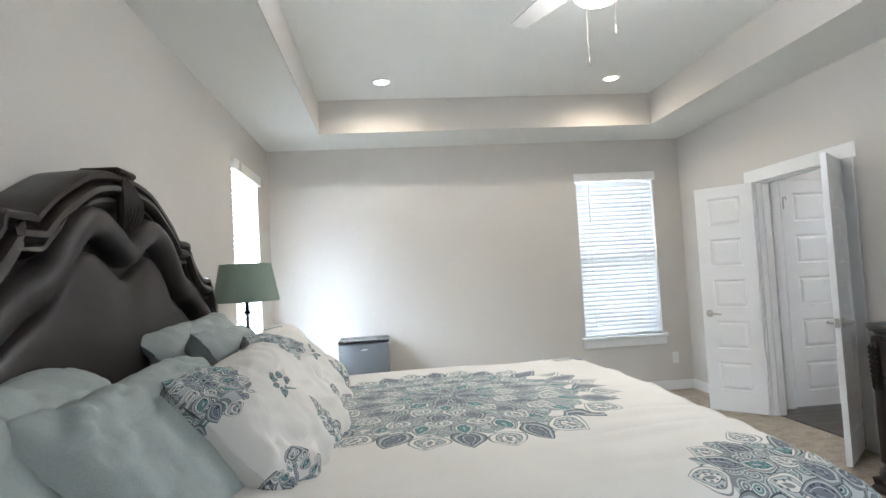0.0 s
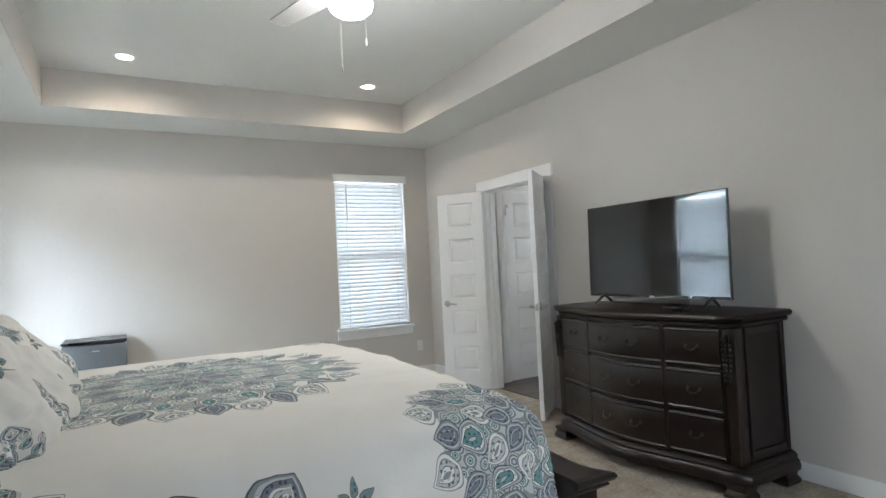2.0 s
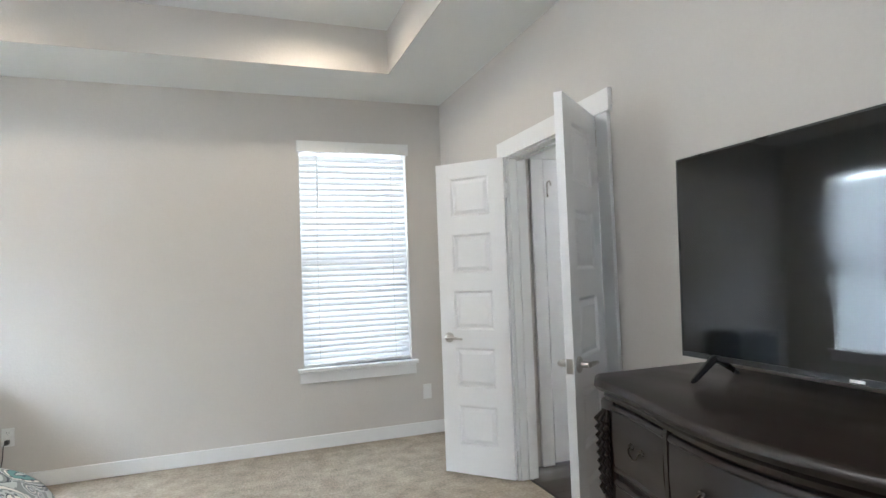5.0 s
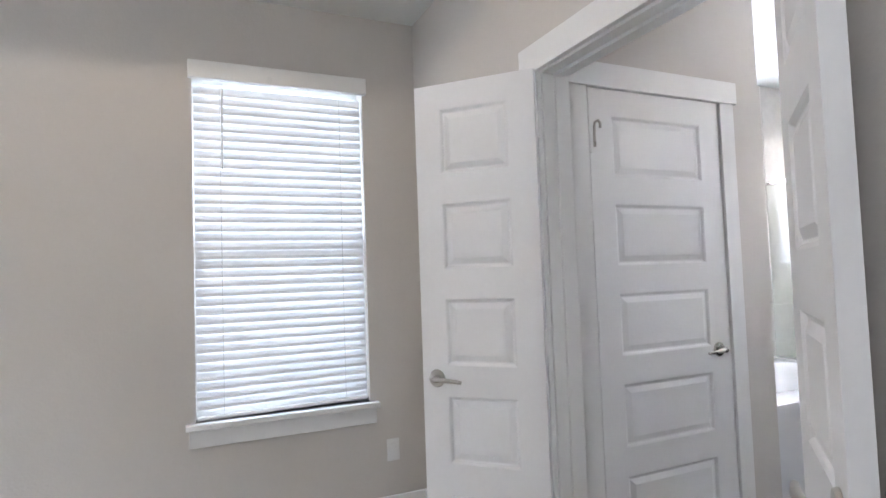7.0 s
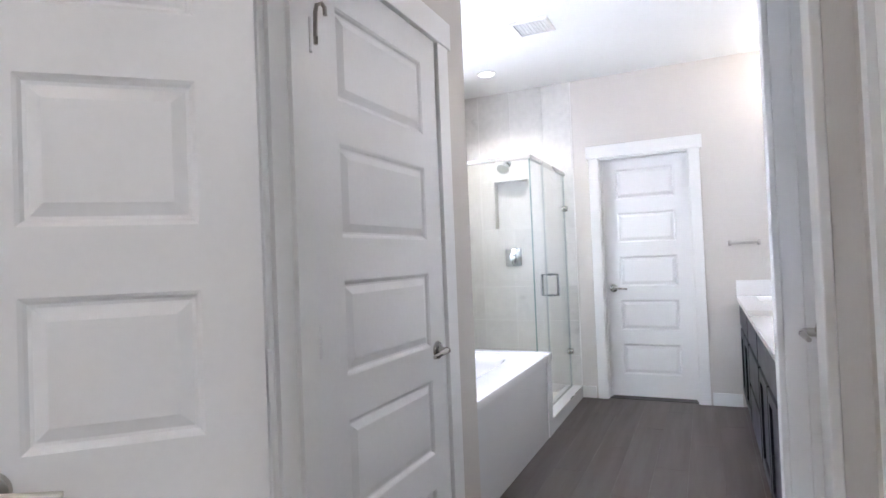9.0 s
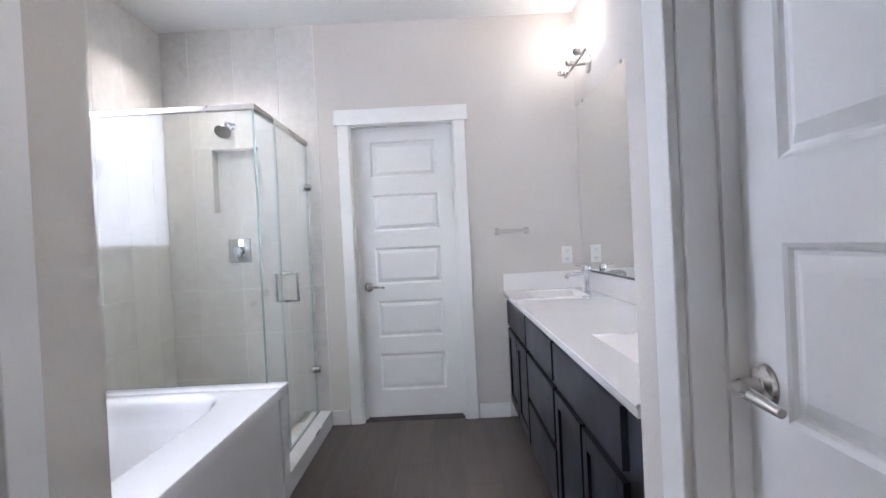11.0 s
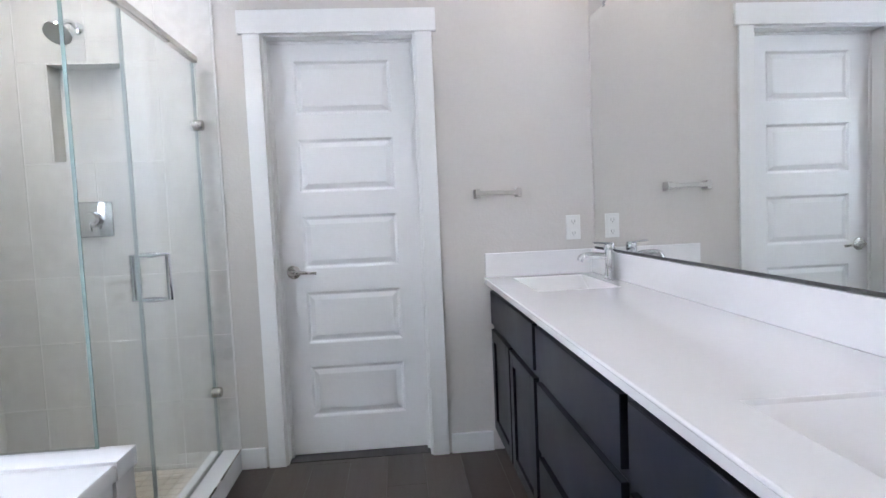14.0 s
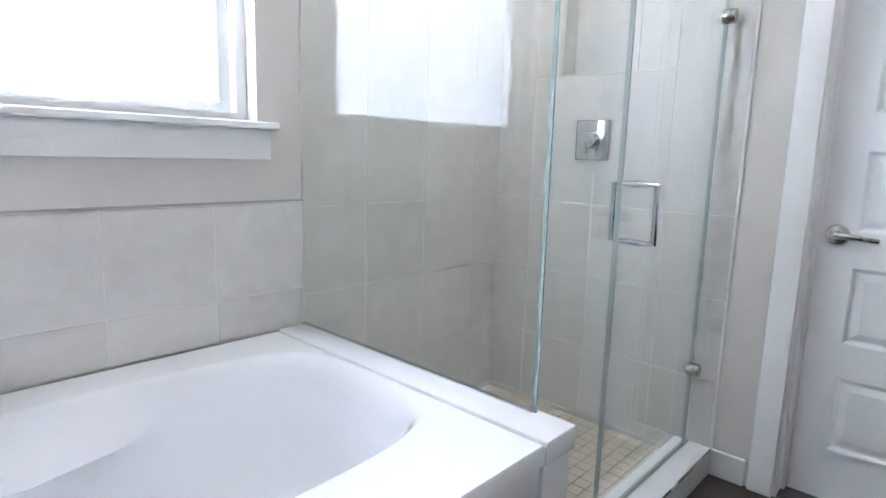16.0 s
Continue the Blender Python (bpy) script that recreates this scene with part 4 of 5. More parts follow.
tv = thing("television", pose(3.13, 2.17, 0.966, 0, 1.3, 0), "flat black television switched off, standing on the dresser", "television")
TW, TH, TB = 1.125, 0.645, 0.055
part("back_shell", rings([[(x, y, z) for y, z in ((-w, b0), (w, b0), (w, t0), (-w, t0))] for x, w, b0, t0 in ((0.006, TW / 2, TB, TB + TH), (0.016, TW / 2 - 0.002, TB, TB + TH), (0.024, TW / 2 - 0.05, TB + 0.03, TB + TH - 0.06), (0.07, TW / 2 - 0.22, TB + 0.06, TB + 0.38))]), BLACKP, tv, "black plastic back")
b = bmesh.new()
box(-0.006, -TW / 2, TB, 0.006, TW / 2, TB + 0.016, bm=b)
box(-0.006, -TW / 2, TB + TH - 0.005, 0.006, TW / 2, TB + TH, bm=b)
box(-0.006, -TW / 2, TB + 0.016, 0.006, -TW / 2 + 0.005, TB + TH - 0.005, bm=b)
box(-0.006, TW / 2 - 0.005, TB + 0.016, 0.006, TW / 2, TB + TH - 0.005, bm=b)
part("bezel", b, BLACKP, tv)
part("screen", box(-0.004, -TW / 2 + 0.005, TB + 0.016, 0.004, TW / 2 - 0.005, TB + TH - 0.005), SCREEN, tv, "dark glossy screen")
part("badge", box(-0.0075, -0.018, TB + 0.004, -0.006, 0.018, TB + 0.011), PLASTIC, tv, "small pale badge")
for y in (-0.43, 0.43):
    b = bmesh.new()
    for s in (-1, 1):
        tube([(0.0, y, 0.062), (s * 0.02, y + 0.004 * s, 0.055), (s * 0.115, y + 0.03 * s, 0.008), (s * 0.125, y + 0.033 * s, 0.004)], [0.013, 0.012, 0.008, 0.004], 6, b)
    part("stand_foot", b, BLACKP, tv)
box_ = thing("media_box", pose(2.955, 1.80, 0.964, 0, 0, 12), "small black remote and puck beside the television", "media box")
part("case", box(-0.045, -0.05, 0, 0.045, 0.05, 0.016, 0.007, seg=2), BLACKP, box_, smooth=True)
part("remote", box(-0.075, -0.02, 0.016, -0.02, 0.09, 0.03, 0.006, seg=2), BLACKP, box_, smooth=True)
part("cable", tube(smooth_path([(0.045, 0, 0.01), (0.09, 0.02, 0.006), (0.13, 0.03, 0.02), (0.15, 0.03, 0.08)], 5), 0.0025, 6), BLACKP, box_)

# ---- bedroom: fridge, nightstand, lamp ----
fr = thing("mini_fridge", pose(-0.13, 5.53, 0), "dark grey steel mini fridge against the wall", "fridge")
part("cabinet", box(-0.235, -0.16, 0.02, 0.235, 0.20, 0.775, 0.008), FRIDGE, fr)
part("door", box(-0.24, -0.225, 0.03, 0.24, -0.165, 0.765, 0.010, seg=2), FRIDGE, fr, smooth=True)
part("top_cap", box(-0.245, -0.225, 0.776, 0.245, 0.205, 0.796, 0.006), BLACKP, fr, "black plastic top")
part("badge", box(-0.035, -0.228, 0.705, 0.035, -0.225, 0.715), NICKEL, fr)
for x in (-0.2, 0.2):
    part("foot", lathe([(0, 0), (0.02, 0), (0.02, 0.02), (0, 0.02)], 12, at=(x, -0.12, 0)), BLACKP, fr)
    part("foot", lathe([(0, 0), (0.02, 0), (0.02, 0.02), (0, 0.02)], 12, at=(x, 0.16, 0)), BLACKP, fr)

ns = thing("nightstand", pose(-0.78, 3.56, 0), "dark wooden nightstand behind the pillows", "nightstand")
part("body", box(-0.20, -0.29, 0.08, 0.20, 0.29, 0.70, 0.008), WOOD, ns)
part("top", box(-0.23, -0.32, 0.70, 0.23, 0.32, 0.735, 0.012, seg=2), WOOD, ns, smooth=True)
for z0, z1 in ((0.12, 0.38), (0.40, 0.67)):
    part("drawer", box(0.20, -0.26, z0, 0.215, 0.26, z1, 0.006), WOOD, ns)
for x in (-0.17, 0.17):
    for y in (-0.26, 0.26):
        part("foot", box(x - 0.03, y - 0.03, 0, x + 0.03, y + 0.03, 0.08, 0.008), WOOD, ns)

tl = thing("table_lamp", pose(-0.78, 3.56, 0.735), "dark iron table lamp with a sage green tapered shade", "lamp")
part("stem", lathe([(0, 0), (0.075, 0), (0.078, 0.01), (0.05, 0.03), (0.02, 0.05), (0.012, 0.08), (0.024, 0.13), (0.028, 0.17), (0.012, 0.22), (0.010, 0.33), (0.018, 0.35), (0.020, 0.37), (0.009, 0.39), (0.009, 0.46), (0.022, 0.475), (0.012, 0.49), (0.008, 0.60), (0, 0.60)], 20), IRON, tl, smooth=True)
sh = bmesh.new()
for (w0, z0), (w1, z1) in (((0.20, 0.545), (0.155, 0.785)),):
    outer = [[(u * w, v * w * 0.95, z) for u, v in [(math.copysign(abs(math.cos(a)) ** 0.75, math.cos(a)), math.copysign(abs(math.sin(a)) ** 0.75, math.sin(a))) for a in (2 * math.pi * k / 40 for k in range(40))]] for w, z in ((w0, z0), (w1, z1), (w1 - 0.004, z1), (w0 - 0.004, z0), (w0, z0))]
    rings(outer, sh, caps=False)
part("shade", sh, SHADE, tl, "sage green fabric shade", smooth=True)
b = tube([(0, -0.152, 0.77), (0, 0.152, 0.77)], 0.003, 6)
tube([(0, 0, 0.59), (0, 0, 0.79)], 0.005, 8, b)
part("harp", b, IRON, tl)

# ---- bedroom: ceiling fan and lights ----
fan = thing("ceiling_fan", pose(1.165, 2.30, TRAY), "three-bladed silver ceiling fan with a lit glass bowl", "ceiling fan")
part("canopy", lathe([(0, 0), (0.07, 0), (0.07, -0.03), (0.04, -0.06), (0.014, -0.065), (0.014, -0.20), (0, -0.20)], 28), NICKEL, fan, smooth=True)
part("motor_housing", lathe([(0, -0.19), (0.03, -0.19), (0.10, -0.215), (0.115, -0.235), (0.115, -0.30), (0.108, -0.315), (0.10, -0.32), (0.105, -0.33), (0.105, -0.385), (0, -0.385)], 36), NICKEL, fan, "brushed nickel motor housing", smooth=True)
part("light_bowl", lathe([(0.10, -0.385), (0.112, -0.387), (0.116, -0.40), (0.108, -0.425), (0.085, -0.445), (0.05, -0.457), (0, -0.46)], 36), FANGLOW, fan, "glowing white glass bowl", smooth=True)
for k, a in enumerate((110, -10, 230)):
    pr = [(0.09, -0.03), (0.14, -0.058), (0.30, -0.066), (0.655, -0.05), (0.67, 0.045), (0.30, 0.066), (0.14, 0.058), (0.09, 0.03)]
    b = prism(pr, -0.004, 0.004, axis="z")
    bl = part("blade", moved(b, Matrix.Translation((0, 0, -0.285)) @ pose(0, 0, 0, 0, 0, a) @ pose(0, 0, 0, 11, 0, 0)), BLADE, fan, "flat silver-grey blade")
    part("blade_iron", moved(box(0.08, -0.03, -0.009, 0.17, 0.03, -0.003), Matrix.Translation((0, 0, -0.285)) @ pose(0, 0, 0, 0, 0, a) @ pose(0, 0, 0, 11, 0, 0)), NICKEL, bl)
for x, y, lng in ((-0.02, 0.105, 0.29), (0.095, 0.04, 0.16)):
    b = tube([(x, y, -0.37), (x, y, -0.385 - lng)], 0.0010, 6)
    lathe([(0, 0), (0.003, 0.004), (0.0045, 0.02), (0.003, 0.04), (0, 0.045)], 10, b, at=(x, y, -0.385 - lng - 0.045))
    part("pull_chain", b, BRASS, fan, "thin pull chain with a small weight", smooth=True)
lamp("fan_light", "POINT", pose(1.165, 2.30, TRAY - 0.52), 27, (1.0, 0.95, 0.88), 0.15)


def downlight(x, y, z, power, color, spread=125):
    d = thing("recessed_downlight", pose(x, y, z), "round white recessed ceiling light, lit", "downlight", "recessed downlights")
    part("trim_ring", lathe([(0.058, -0.002), (0.060, -0.006), (0.078, -0.006), (0.082, -0.002), (0.082, 0.001), (0.058, 0.001)], 32), PLASTIC, d, smooth=True)
    part("lens", lathe([(0, -0.003), (0.059, -0.003), (0.059, 0.001), (0, 0.001)], 32), CANGLOW, d, "glowing lens")
    lamp("downlight_beam", "SPOT", pose(x, y, z - 0.02), power, color, 0.05, spread)
    return d


downlight(0.16, 4.63, TRAY, 13, WARM, 165)
downlight(2.22, 4.65, TRAY, 13, WARM, 165)


def outlet(name, m, label, kind="socket"):
    o = thing(name, m, label, "wall plate")
    part("plate", box(-0.036, -0.006, -0.06, 0.036, 0, 0.06, 0.002), PLASTIC, o)
    if kind == "socket":
        for z in (-0.028, 0.028):
            s = part("socket", box(-0.017, -0.008, z - 0.016, 0.017, -0.006, z + 0.016, 0.001), PLASTIC, o)
            b = bmesh.new()
            box(-0.008, -0.0086, z - 0.004, -0.006, -0.008, z + 0.007, bm=b)
            box(0.006, -0.0086, z - 0.004, 0.008, -0.008, z + 0.007, bm=b)
            box(-0.002, -0.0086, z - 0.012, 0.002, -0.008, z - 0.008, bm=b)
            part("slot", b, SLOT, s)
    else:
        part("rocker", box(-0.016, -0.009, -0.033, 0.016, -0.006, 0.033, 0.002), PLASTIC, o)
    return o


outlet("wall_outlet", pose(3.207, NY, 0.345), "white wall outlet under the window", "rocker")
o = outlet("wall_outlet", pose(0.31, NY, 0.345), "white wall outlet with a black plug")
pl = part("plug", box(-0.012, -0.04, -0.044, 0.012, -0.008, -0.014, 0.004), BLACKP, o, "black plug and cord")
part("cord", tube(smooth_path([(0, -0.04, -0.03), (-0.01, -0.055, -0.05), (-0.02, -0.05, -0.15), (-0.06, -0.04, -0.28), (-0.18, -0.05, -0.335)], 5), 0.003, 6), BLACKP, pl)

# ---- bathroom: vanity ----
CF, CT = 3.535, 0.865
van = thing("vanity_cabinet", pose(0, 0, 0), "dark navy-black shaker vanity cabinet along the wall", "vanity")
FY = 3.497
b = box(4.795, MIR + 0.004, 0.10, END - 0.003, FY, 0.72)
box(4.795, FY - 0.02, 0.72, END - 0.003, FY, 0.832, bm=b)
part("carcass", b, CABINET, van)
part("toe_kick", box(4.795, MIR + 0.004, -0.004, END - 0.003, FY - 0.07, 0.10), CABINET, van)


def slab_front(name, x0, x1, z0, z1, parent):
    return part(name, box(x0, FY, z0, x1, FY + 0.019, z1, 0.002), CABINET, parent)


def shaker_front(x0, x1, z0, z1, parent):
    d = part("door", box(x0 + 0.05, FY + 0.002, z0 + 0.05, x1 - 0.05, FY + 0.008, z1 - 0.05), CABINET, parent)
    b = bmesh.new()
    box(x0, FY, z0, x0 + 0.055, FY + 0.019, z1, 0.0015, bm=b)
    box(x1 - 0.055, FY, z0, x1, FY + 0.019, z1, 0.0015, bm=b)
    box(x0 + 0.055, FY, z0, x1 - 0.055, FY + 0.019, z0 + 0.055, 0.0015, bm=b)
    box(x0 + 0.055, FY, z1 - 0.055, x1 - 0.055, FY + 0.019, z1, 0.0015, bm=b)
    part("door_frame", b, CABINET, d)
    return d


for x0, x1 in ((6.635, 7.475), (4.985, 5.845)):
    slab_front("false_front", x0, x1, 0.645, 0.805, van)
    xm = (x0 + x1) / 2
    shaker_front(x0, xm - 0.012, 0.125, 0.618, van)
    shaker_front(xm + 0.012, x1, 0.125, 0.618, van)
for z0, z1 in ((0.645, 0.805), (0.39, 0.618), (0.125, 0.363)):
    slab_front("drawer", 5.885, 6.595, z0, z1, van)
    part("drawer_edge", box(5.885, FY + 0.019, z1 - 0.004, 6.595, FY + 0.0195, z1 - 0.003), CABINET, van)

top = thing("countertop", pose(0, 0, 0), "glossy white cultured marble countertop with two integral sinks", "countertop")
SINKS = ((5.17, 5.645), (6.95, 7.43))
SY0, SY1 = 3.075, 3.41
b = bmesh.new()
T0 = CT - 0.03
box(4.795, SY1, T0, END - 0.003, CF, CT, bm=b)
box(4.795, MIR + 0.003, T0, END - 0.003, SY0, CT, bm=b)
at = 4.795
for a, c in SINKS:
    box(at, SY0, T0, a, SY1, CT, bm=b)
    at = c
box(at, SY0, T0, END - 0.003, SY1, CT, bm=b)
bmesh.ops.remove_doubles(b, verts=b.verts, dist=0.0005)
part("slab", b, COUNTER, top)
part("front_lip", tube([(4.795, CF - 0.001, CT - 0.0055), (END - 0.003, CF - 0.001, CT - 0.0055)], 0.005, 10), COUNTER, top, smooth=True)
part("backsplash", box(4.795, MIR + 0.003, CT, END - 0.003, MIR + 0.022, CT + 0.118, 0.003), COUNTER, top)
part("side_splash", box(END - 0.022, MIR + 0.022, CT, END - 0.003, CF - 0.004, CT + 0.118, 0.003), COUNTER, top)
for a, c in SINKS:
    rim = [(c, SY1), (c, SY0), (a, SY0), (a, SY1)]
    low = [(c - 0.012, SY1 - 0.006, -0.006), (c - 0.012, SY0 + 0.012, -0.006), (a + 0.07, SY0 + 0.06, -0.115), (a + 0.07, SY1 - 0.075, -0.115)]
    mid_ = [(c - 0.004, SY1 - 0.002, -0.001), (c - 0.004, SY0 + 0.004, -0.001), (a + 0.012, SY0 + 0.012, -0.02), (a + 0.012, SY1 - 0.012, -0.02)]
    lp = [[(x, y, CT) for x, y in rim], [(x, y, CT + z) for x, y, z in mid_], [(x, y, CT + z) for x, y, z in low]]
    bb = bmesh.new()
    rws = [[bb.verts.new(p) for p in l_] for l_ in lp]
    for r0, r1 in zip(rws, rws[1:]):
        for i in range(4):
            bb.faces.new((r0[i], r0[(i + 1) % 4], r1[(i + 1) % 4], r1[i]))
    bb.faces.new(rws[-1])
    basin = part("basin", bb, COUNTER, top, "integral white sink with a sloping floor")
    part("drain", moved(lathe([(0, 0), (0.028, 0), (0.03, 0.004), (0.022, 0.006), (0, 0.006)], 24), Matrix.Translation((a + 0.10, (SY0 + SY1) / 2, CT - 0.108)) @ pose(0, 0, 0, 0, -14, 0)), CHROME, basin, smooth=True)


def faucet(x):
    f = thing("faucet", pose(x, 3.035, CT), "chrome single-lever bathroom faucet", "faucet", "vanity faucets")
    part("body", lathe([(0, 0), (0.029, 0), (0.029, 0.006), (0.024, 0.01), (0.022, 0.05), (0.022, 0.125), (0.0235, 0.128), (0.0235, 0.155), (0.021, 0.160), (0, 0.160)], 24), CHROME, f, smooth=True)
    part("spout", tube(smooth_path([(0, 0.01, 0.105), (0, 0.06, 0.112), (0, 0.105, 0.112), (0, 0.125, 0.105), (0, 0.135, 0.088)], 5), 0.0135, 12), CHROME, f, smooth=True)
    part("lever", moved(box(-0.009, -0.006, 0.158, 0.009, 0.085, 0.165, 0.002), pose(0, 0, 0, 4, 0, 0)), CHROME, f)
    return f


faucet(5.36)
faucet(7.17)
mir = tagged(part("mirror", box(4.81, MIR, CT + 0.122, END - 0.035, MIR + 0.006, 2.085), MIRROR, None), "large frameless wall mirror above the vanity", "mirror")
b = bmesh.new()
for x in (5.3, 6.5, 7.3):
    box(x - 0.008, MIR, 2.075, x + 0.008, MIR + 0.010, 2.095, bm=b)
part("mirror_clip", b, CHROME, mir)
part("bottom_channel", box(4.81, MIR + 0.006, CT + 0.119, END - 0.035, MIR + 0.010, CT + 0.128), SLOT, mir)


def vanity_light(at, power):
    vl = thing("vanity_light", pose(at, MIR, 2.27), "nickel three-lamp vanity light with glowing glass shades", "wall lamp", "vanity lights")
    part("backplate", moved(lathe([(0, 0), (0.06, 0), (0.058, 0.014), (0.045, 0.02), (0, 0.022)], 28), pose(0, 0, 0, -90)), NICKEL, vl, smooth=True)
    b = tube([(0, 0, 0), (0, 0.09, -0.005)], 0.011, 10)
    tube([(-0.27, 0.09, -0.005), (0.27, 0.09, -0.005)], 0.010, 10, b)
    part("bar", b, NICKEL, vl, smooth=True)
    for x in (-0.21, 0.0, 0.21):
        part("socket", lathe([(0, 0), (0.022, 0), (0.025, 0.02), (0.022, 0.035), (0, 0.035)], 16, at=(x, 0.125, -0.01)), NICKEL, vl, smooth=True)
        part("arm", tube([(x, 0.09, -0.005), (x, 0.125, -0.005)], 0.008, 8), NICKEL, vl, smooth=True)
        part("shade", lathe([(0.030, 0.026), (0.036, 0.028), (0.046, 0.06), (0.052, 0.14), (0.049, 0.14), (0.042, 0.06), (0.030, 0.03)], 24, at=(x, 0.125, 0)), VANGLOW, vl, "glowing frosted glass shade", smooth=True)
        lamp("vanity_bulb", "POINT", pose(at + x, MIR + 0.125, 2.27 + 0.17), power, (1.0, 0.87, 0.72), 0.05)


vanity_light(7.12, 0.55)
# unseen twin over the nearer sink, added to brighten the tub and passage
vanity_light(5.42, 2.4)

tbar = thing("towel_bar", pose(END, 3.46, 1.272), "short chrome towel bar", "towel bar")
for y in (-0.10, 0.10):
    part("bracket", box(-0.060, y - 0.013, -0.022, 0.0, y + 0.013, 0.022, 0.004), NICKEL, tbar)
part("bar", box(-0.066, -0.113, -0.011, -0.046, 0.113, 0.011, 0.003), NICKEL, tbar)
outlet("wall_outlet", pose(END, 3.085, 1.09, 0, 0, -90), "white duplex outlet above the backsplash")

# ---- bathroom: tub ----
tub = thing("bathtub", pose(0, 0, 0), "white acrylic drop-in bathtub with a wide deck", "bathtub")
TF, TX0_, TX1_, TZ = 4.737, LC + 0.003, 6.335, 0.555


def tub_loop(cx, cy, a, c, e, z, n=96, back=0.0):
    pts = []
    for i in range(n):
        t = 2 * math.pi * i / n
        u, v = math.cos(t), math.sin(t)
        x = cx + a * math.copysign(abs(u) ** e, u)
        y = cy + c * math.copysign(abs(v) ** e, v)
        if v > 0:
            y -= back * max(0, math.cos((x - cx) / a * math.pi * 0.9)) ** 2
        pts.append((x, y, z))
    return pts


ocx, ocy, oa, oc = (TX0_ + TX1_) / 2, (TF + BACK - 0.012) / 2, (TX1_ - TX0_) / 2, (BACK - 0.012 - TF) / 2
outer = []
for i in range(96):
    t = 2 * math.pi * i / 96
    u, v = math.cos(t), math.sin(t)
    k = 1 / max(abs(u), abs(v))
    outer.append((ocx + oa * u * k, ocy + oc * v * k, TZ))
ins = []
icx, icy, ia, ic = 5.585, 5.30, 0.715, 0.345
for s, z, e, bk in ((1.045, TZ, 0.45, 0.0), (1.028, TZ - 0.002, 0.45, 0.0), (1.010, TZ - 0.008, 0.45, 0.0), (0.994, TZ - 0.018, 0.45, 0.0), (0.980, TZ - 0.036, 0.45, 0.005), (0.968, TZ - 0.07, 0.46, 0.03), (0.958, TZ - 0.105, 0.47, 0.085), (0.945, TZ - 0.13, 0.48, 0.095), (0.93, TZ - 0.16, 0.49, 0.05), (0.91, TZ - 0.22, 0.5, 0.01), (0.87, TZ - 0.31, 0.5, 0.0), (0.82, TZ - 0.365, 0.5, 0.0), (0.72, TZ - 0.40, 0.55, 0.0), (0.4, TZ - 0.41, 0.6, 0.0), (0.02, TZ - 0.415, 0.6, 0.0)):
    ins.append(tub_loop(icx, icy, ia * s, ic * s, e, z, back=bk))
low = [(x, y, TZ - 0.045) for x, y, z in outer]
edge_ = [(x, y, TZ - 0.006) for x, y, z in outer]
inn = [(ocx + (x - ocx) * 0.994, ocy + (y - ocy) * 0.992, TZ) for x, y, z in outer]
bb = bmesh.new()
rws = [[bb.verts.new(p) for p in l_] for l_ in [low, edge_, inn] + ins]
for r0, r1 in zip(rws, rws[1:]):
    for i in range(96):
        bb.faces.new((r0[i], r0[(i + 1) % 96], r1[(i + 1) % 96], r1[i]))
bb.faces.new(rws[-1])
part("shell", bb, TUBW, tub, smooth=True)
part("apron", box(TX0_, TF + 0.012, -0.004, TX1_, TF + 0.05, TZ - 0.045), TUBW, tub)
part("overflow", moved(lathe([(0, 0), (0.035, 0), (0.036, 0.006), (0.03, 0.012), (0, 0.012)], 24), Matrix.Translation((4.925, 5.30, 0.40)) @ pose(0, 0, 0, 0, 80, 0)), CHROME, tub, smooth=True)
ledge = thing("shower_ledge", pose(0, 0, 0), "white knee wall ledge between the tub and the shower", "ledge", kind="structure")
part("cap", box(TX1_ + 0.002, TF - 0.004, 0.505, 6.455, BACK - 0.010, 0.562, 0.005, seg=2), TUBW, ledge, smooth=True)
part("knee_wall", box(TX1_ + 0.008, TF + 0.006, -0.004, 6.448, BACK - 0.012, 0.505), TUBW, ledge)

# ---- bathroom: shower ----
GX, GY, GT = 6.435, 4.833, 1.92
enc = thing("shower_enclosure", pose(0, 0, 0), "frameless clear glass shower enclosure with a chrome header", "shower")
part("return_panel", box(GX - 0.005, GY + 0.005, 0.563, GX + 0.005, BACK - 0.013, GT), GLASS, enc, "clear glass panel standing on the tub ledge")
for x0, x1, y0, y1, z0 in ((GX - 0.002, GX + 0.002, GY - 0.0055, GY + 0.0045, 0.563),):
    part("glass_edge", box(x0, y0, z0, x1, y1, GT), EDGE, enc, "green polished glass edge")
part("front_panel", box(6.441, GY - 0.005, 0.102, 6.776, GY + 0.005, GT), GLASS, enc)
gd = part("glass_door", box(6.785, GY - 0.005, 0.112, 7.462, GY + 0.005, GT - 0.01), GLASS, enc, "clear glass shower door")
part("strike_panel", box(7.468, GY - 0.005, 0.102, END - 0.013, GY + 0.005, GT), GLASS, enc)
part("header", box(GX - 0.014, GY - 0.014, GT, END - 0.012, GY + 0.014, GT + 0.028, 0.002), NICKEL, enc, "brushed nickel header bar")
part("return_header", box(GX - 0.014, GY + 0.014, GT, GX + 0.014, BACK - 0.012, GT + 0.028, 0.002), NICKEL, enc)
b = bmesh.new()
for s in (-1, 1):
    tube([(6.878, GY, 1.085), (6.878, GY + s * 0.062, 1.085), (6.878, GY + s * 0.062, 0.925), (6.878, GY, 0.925)], 0.011, 10, b)
part("pull_handle", b, CHROME, gd, "square chrome pull handle", smooth=True)
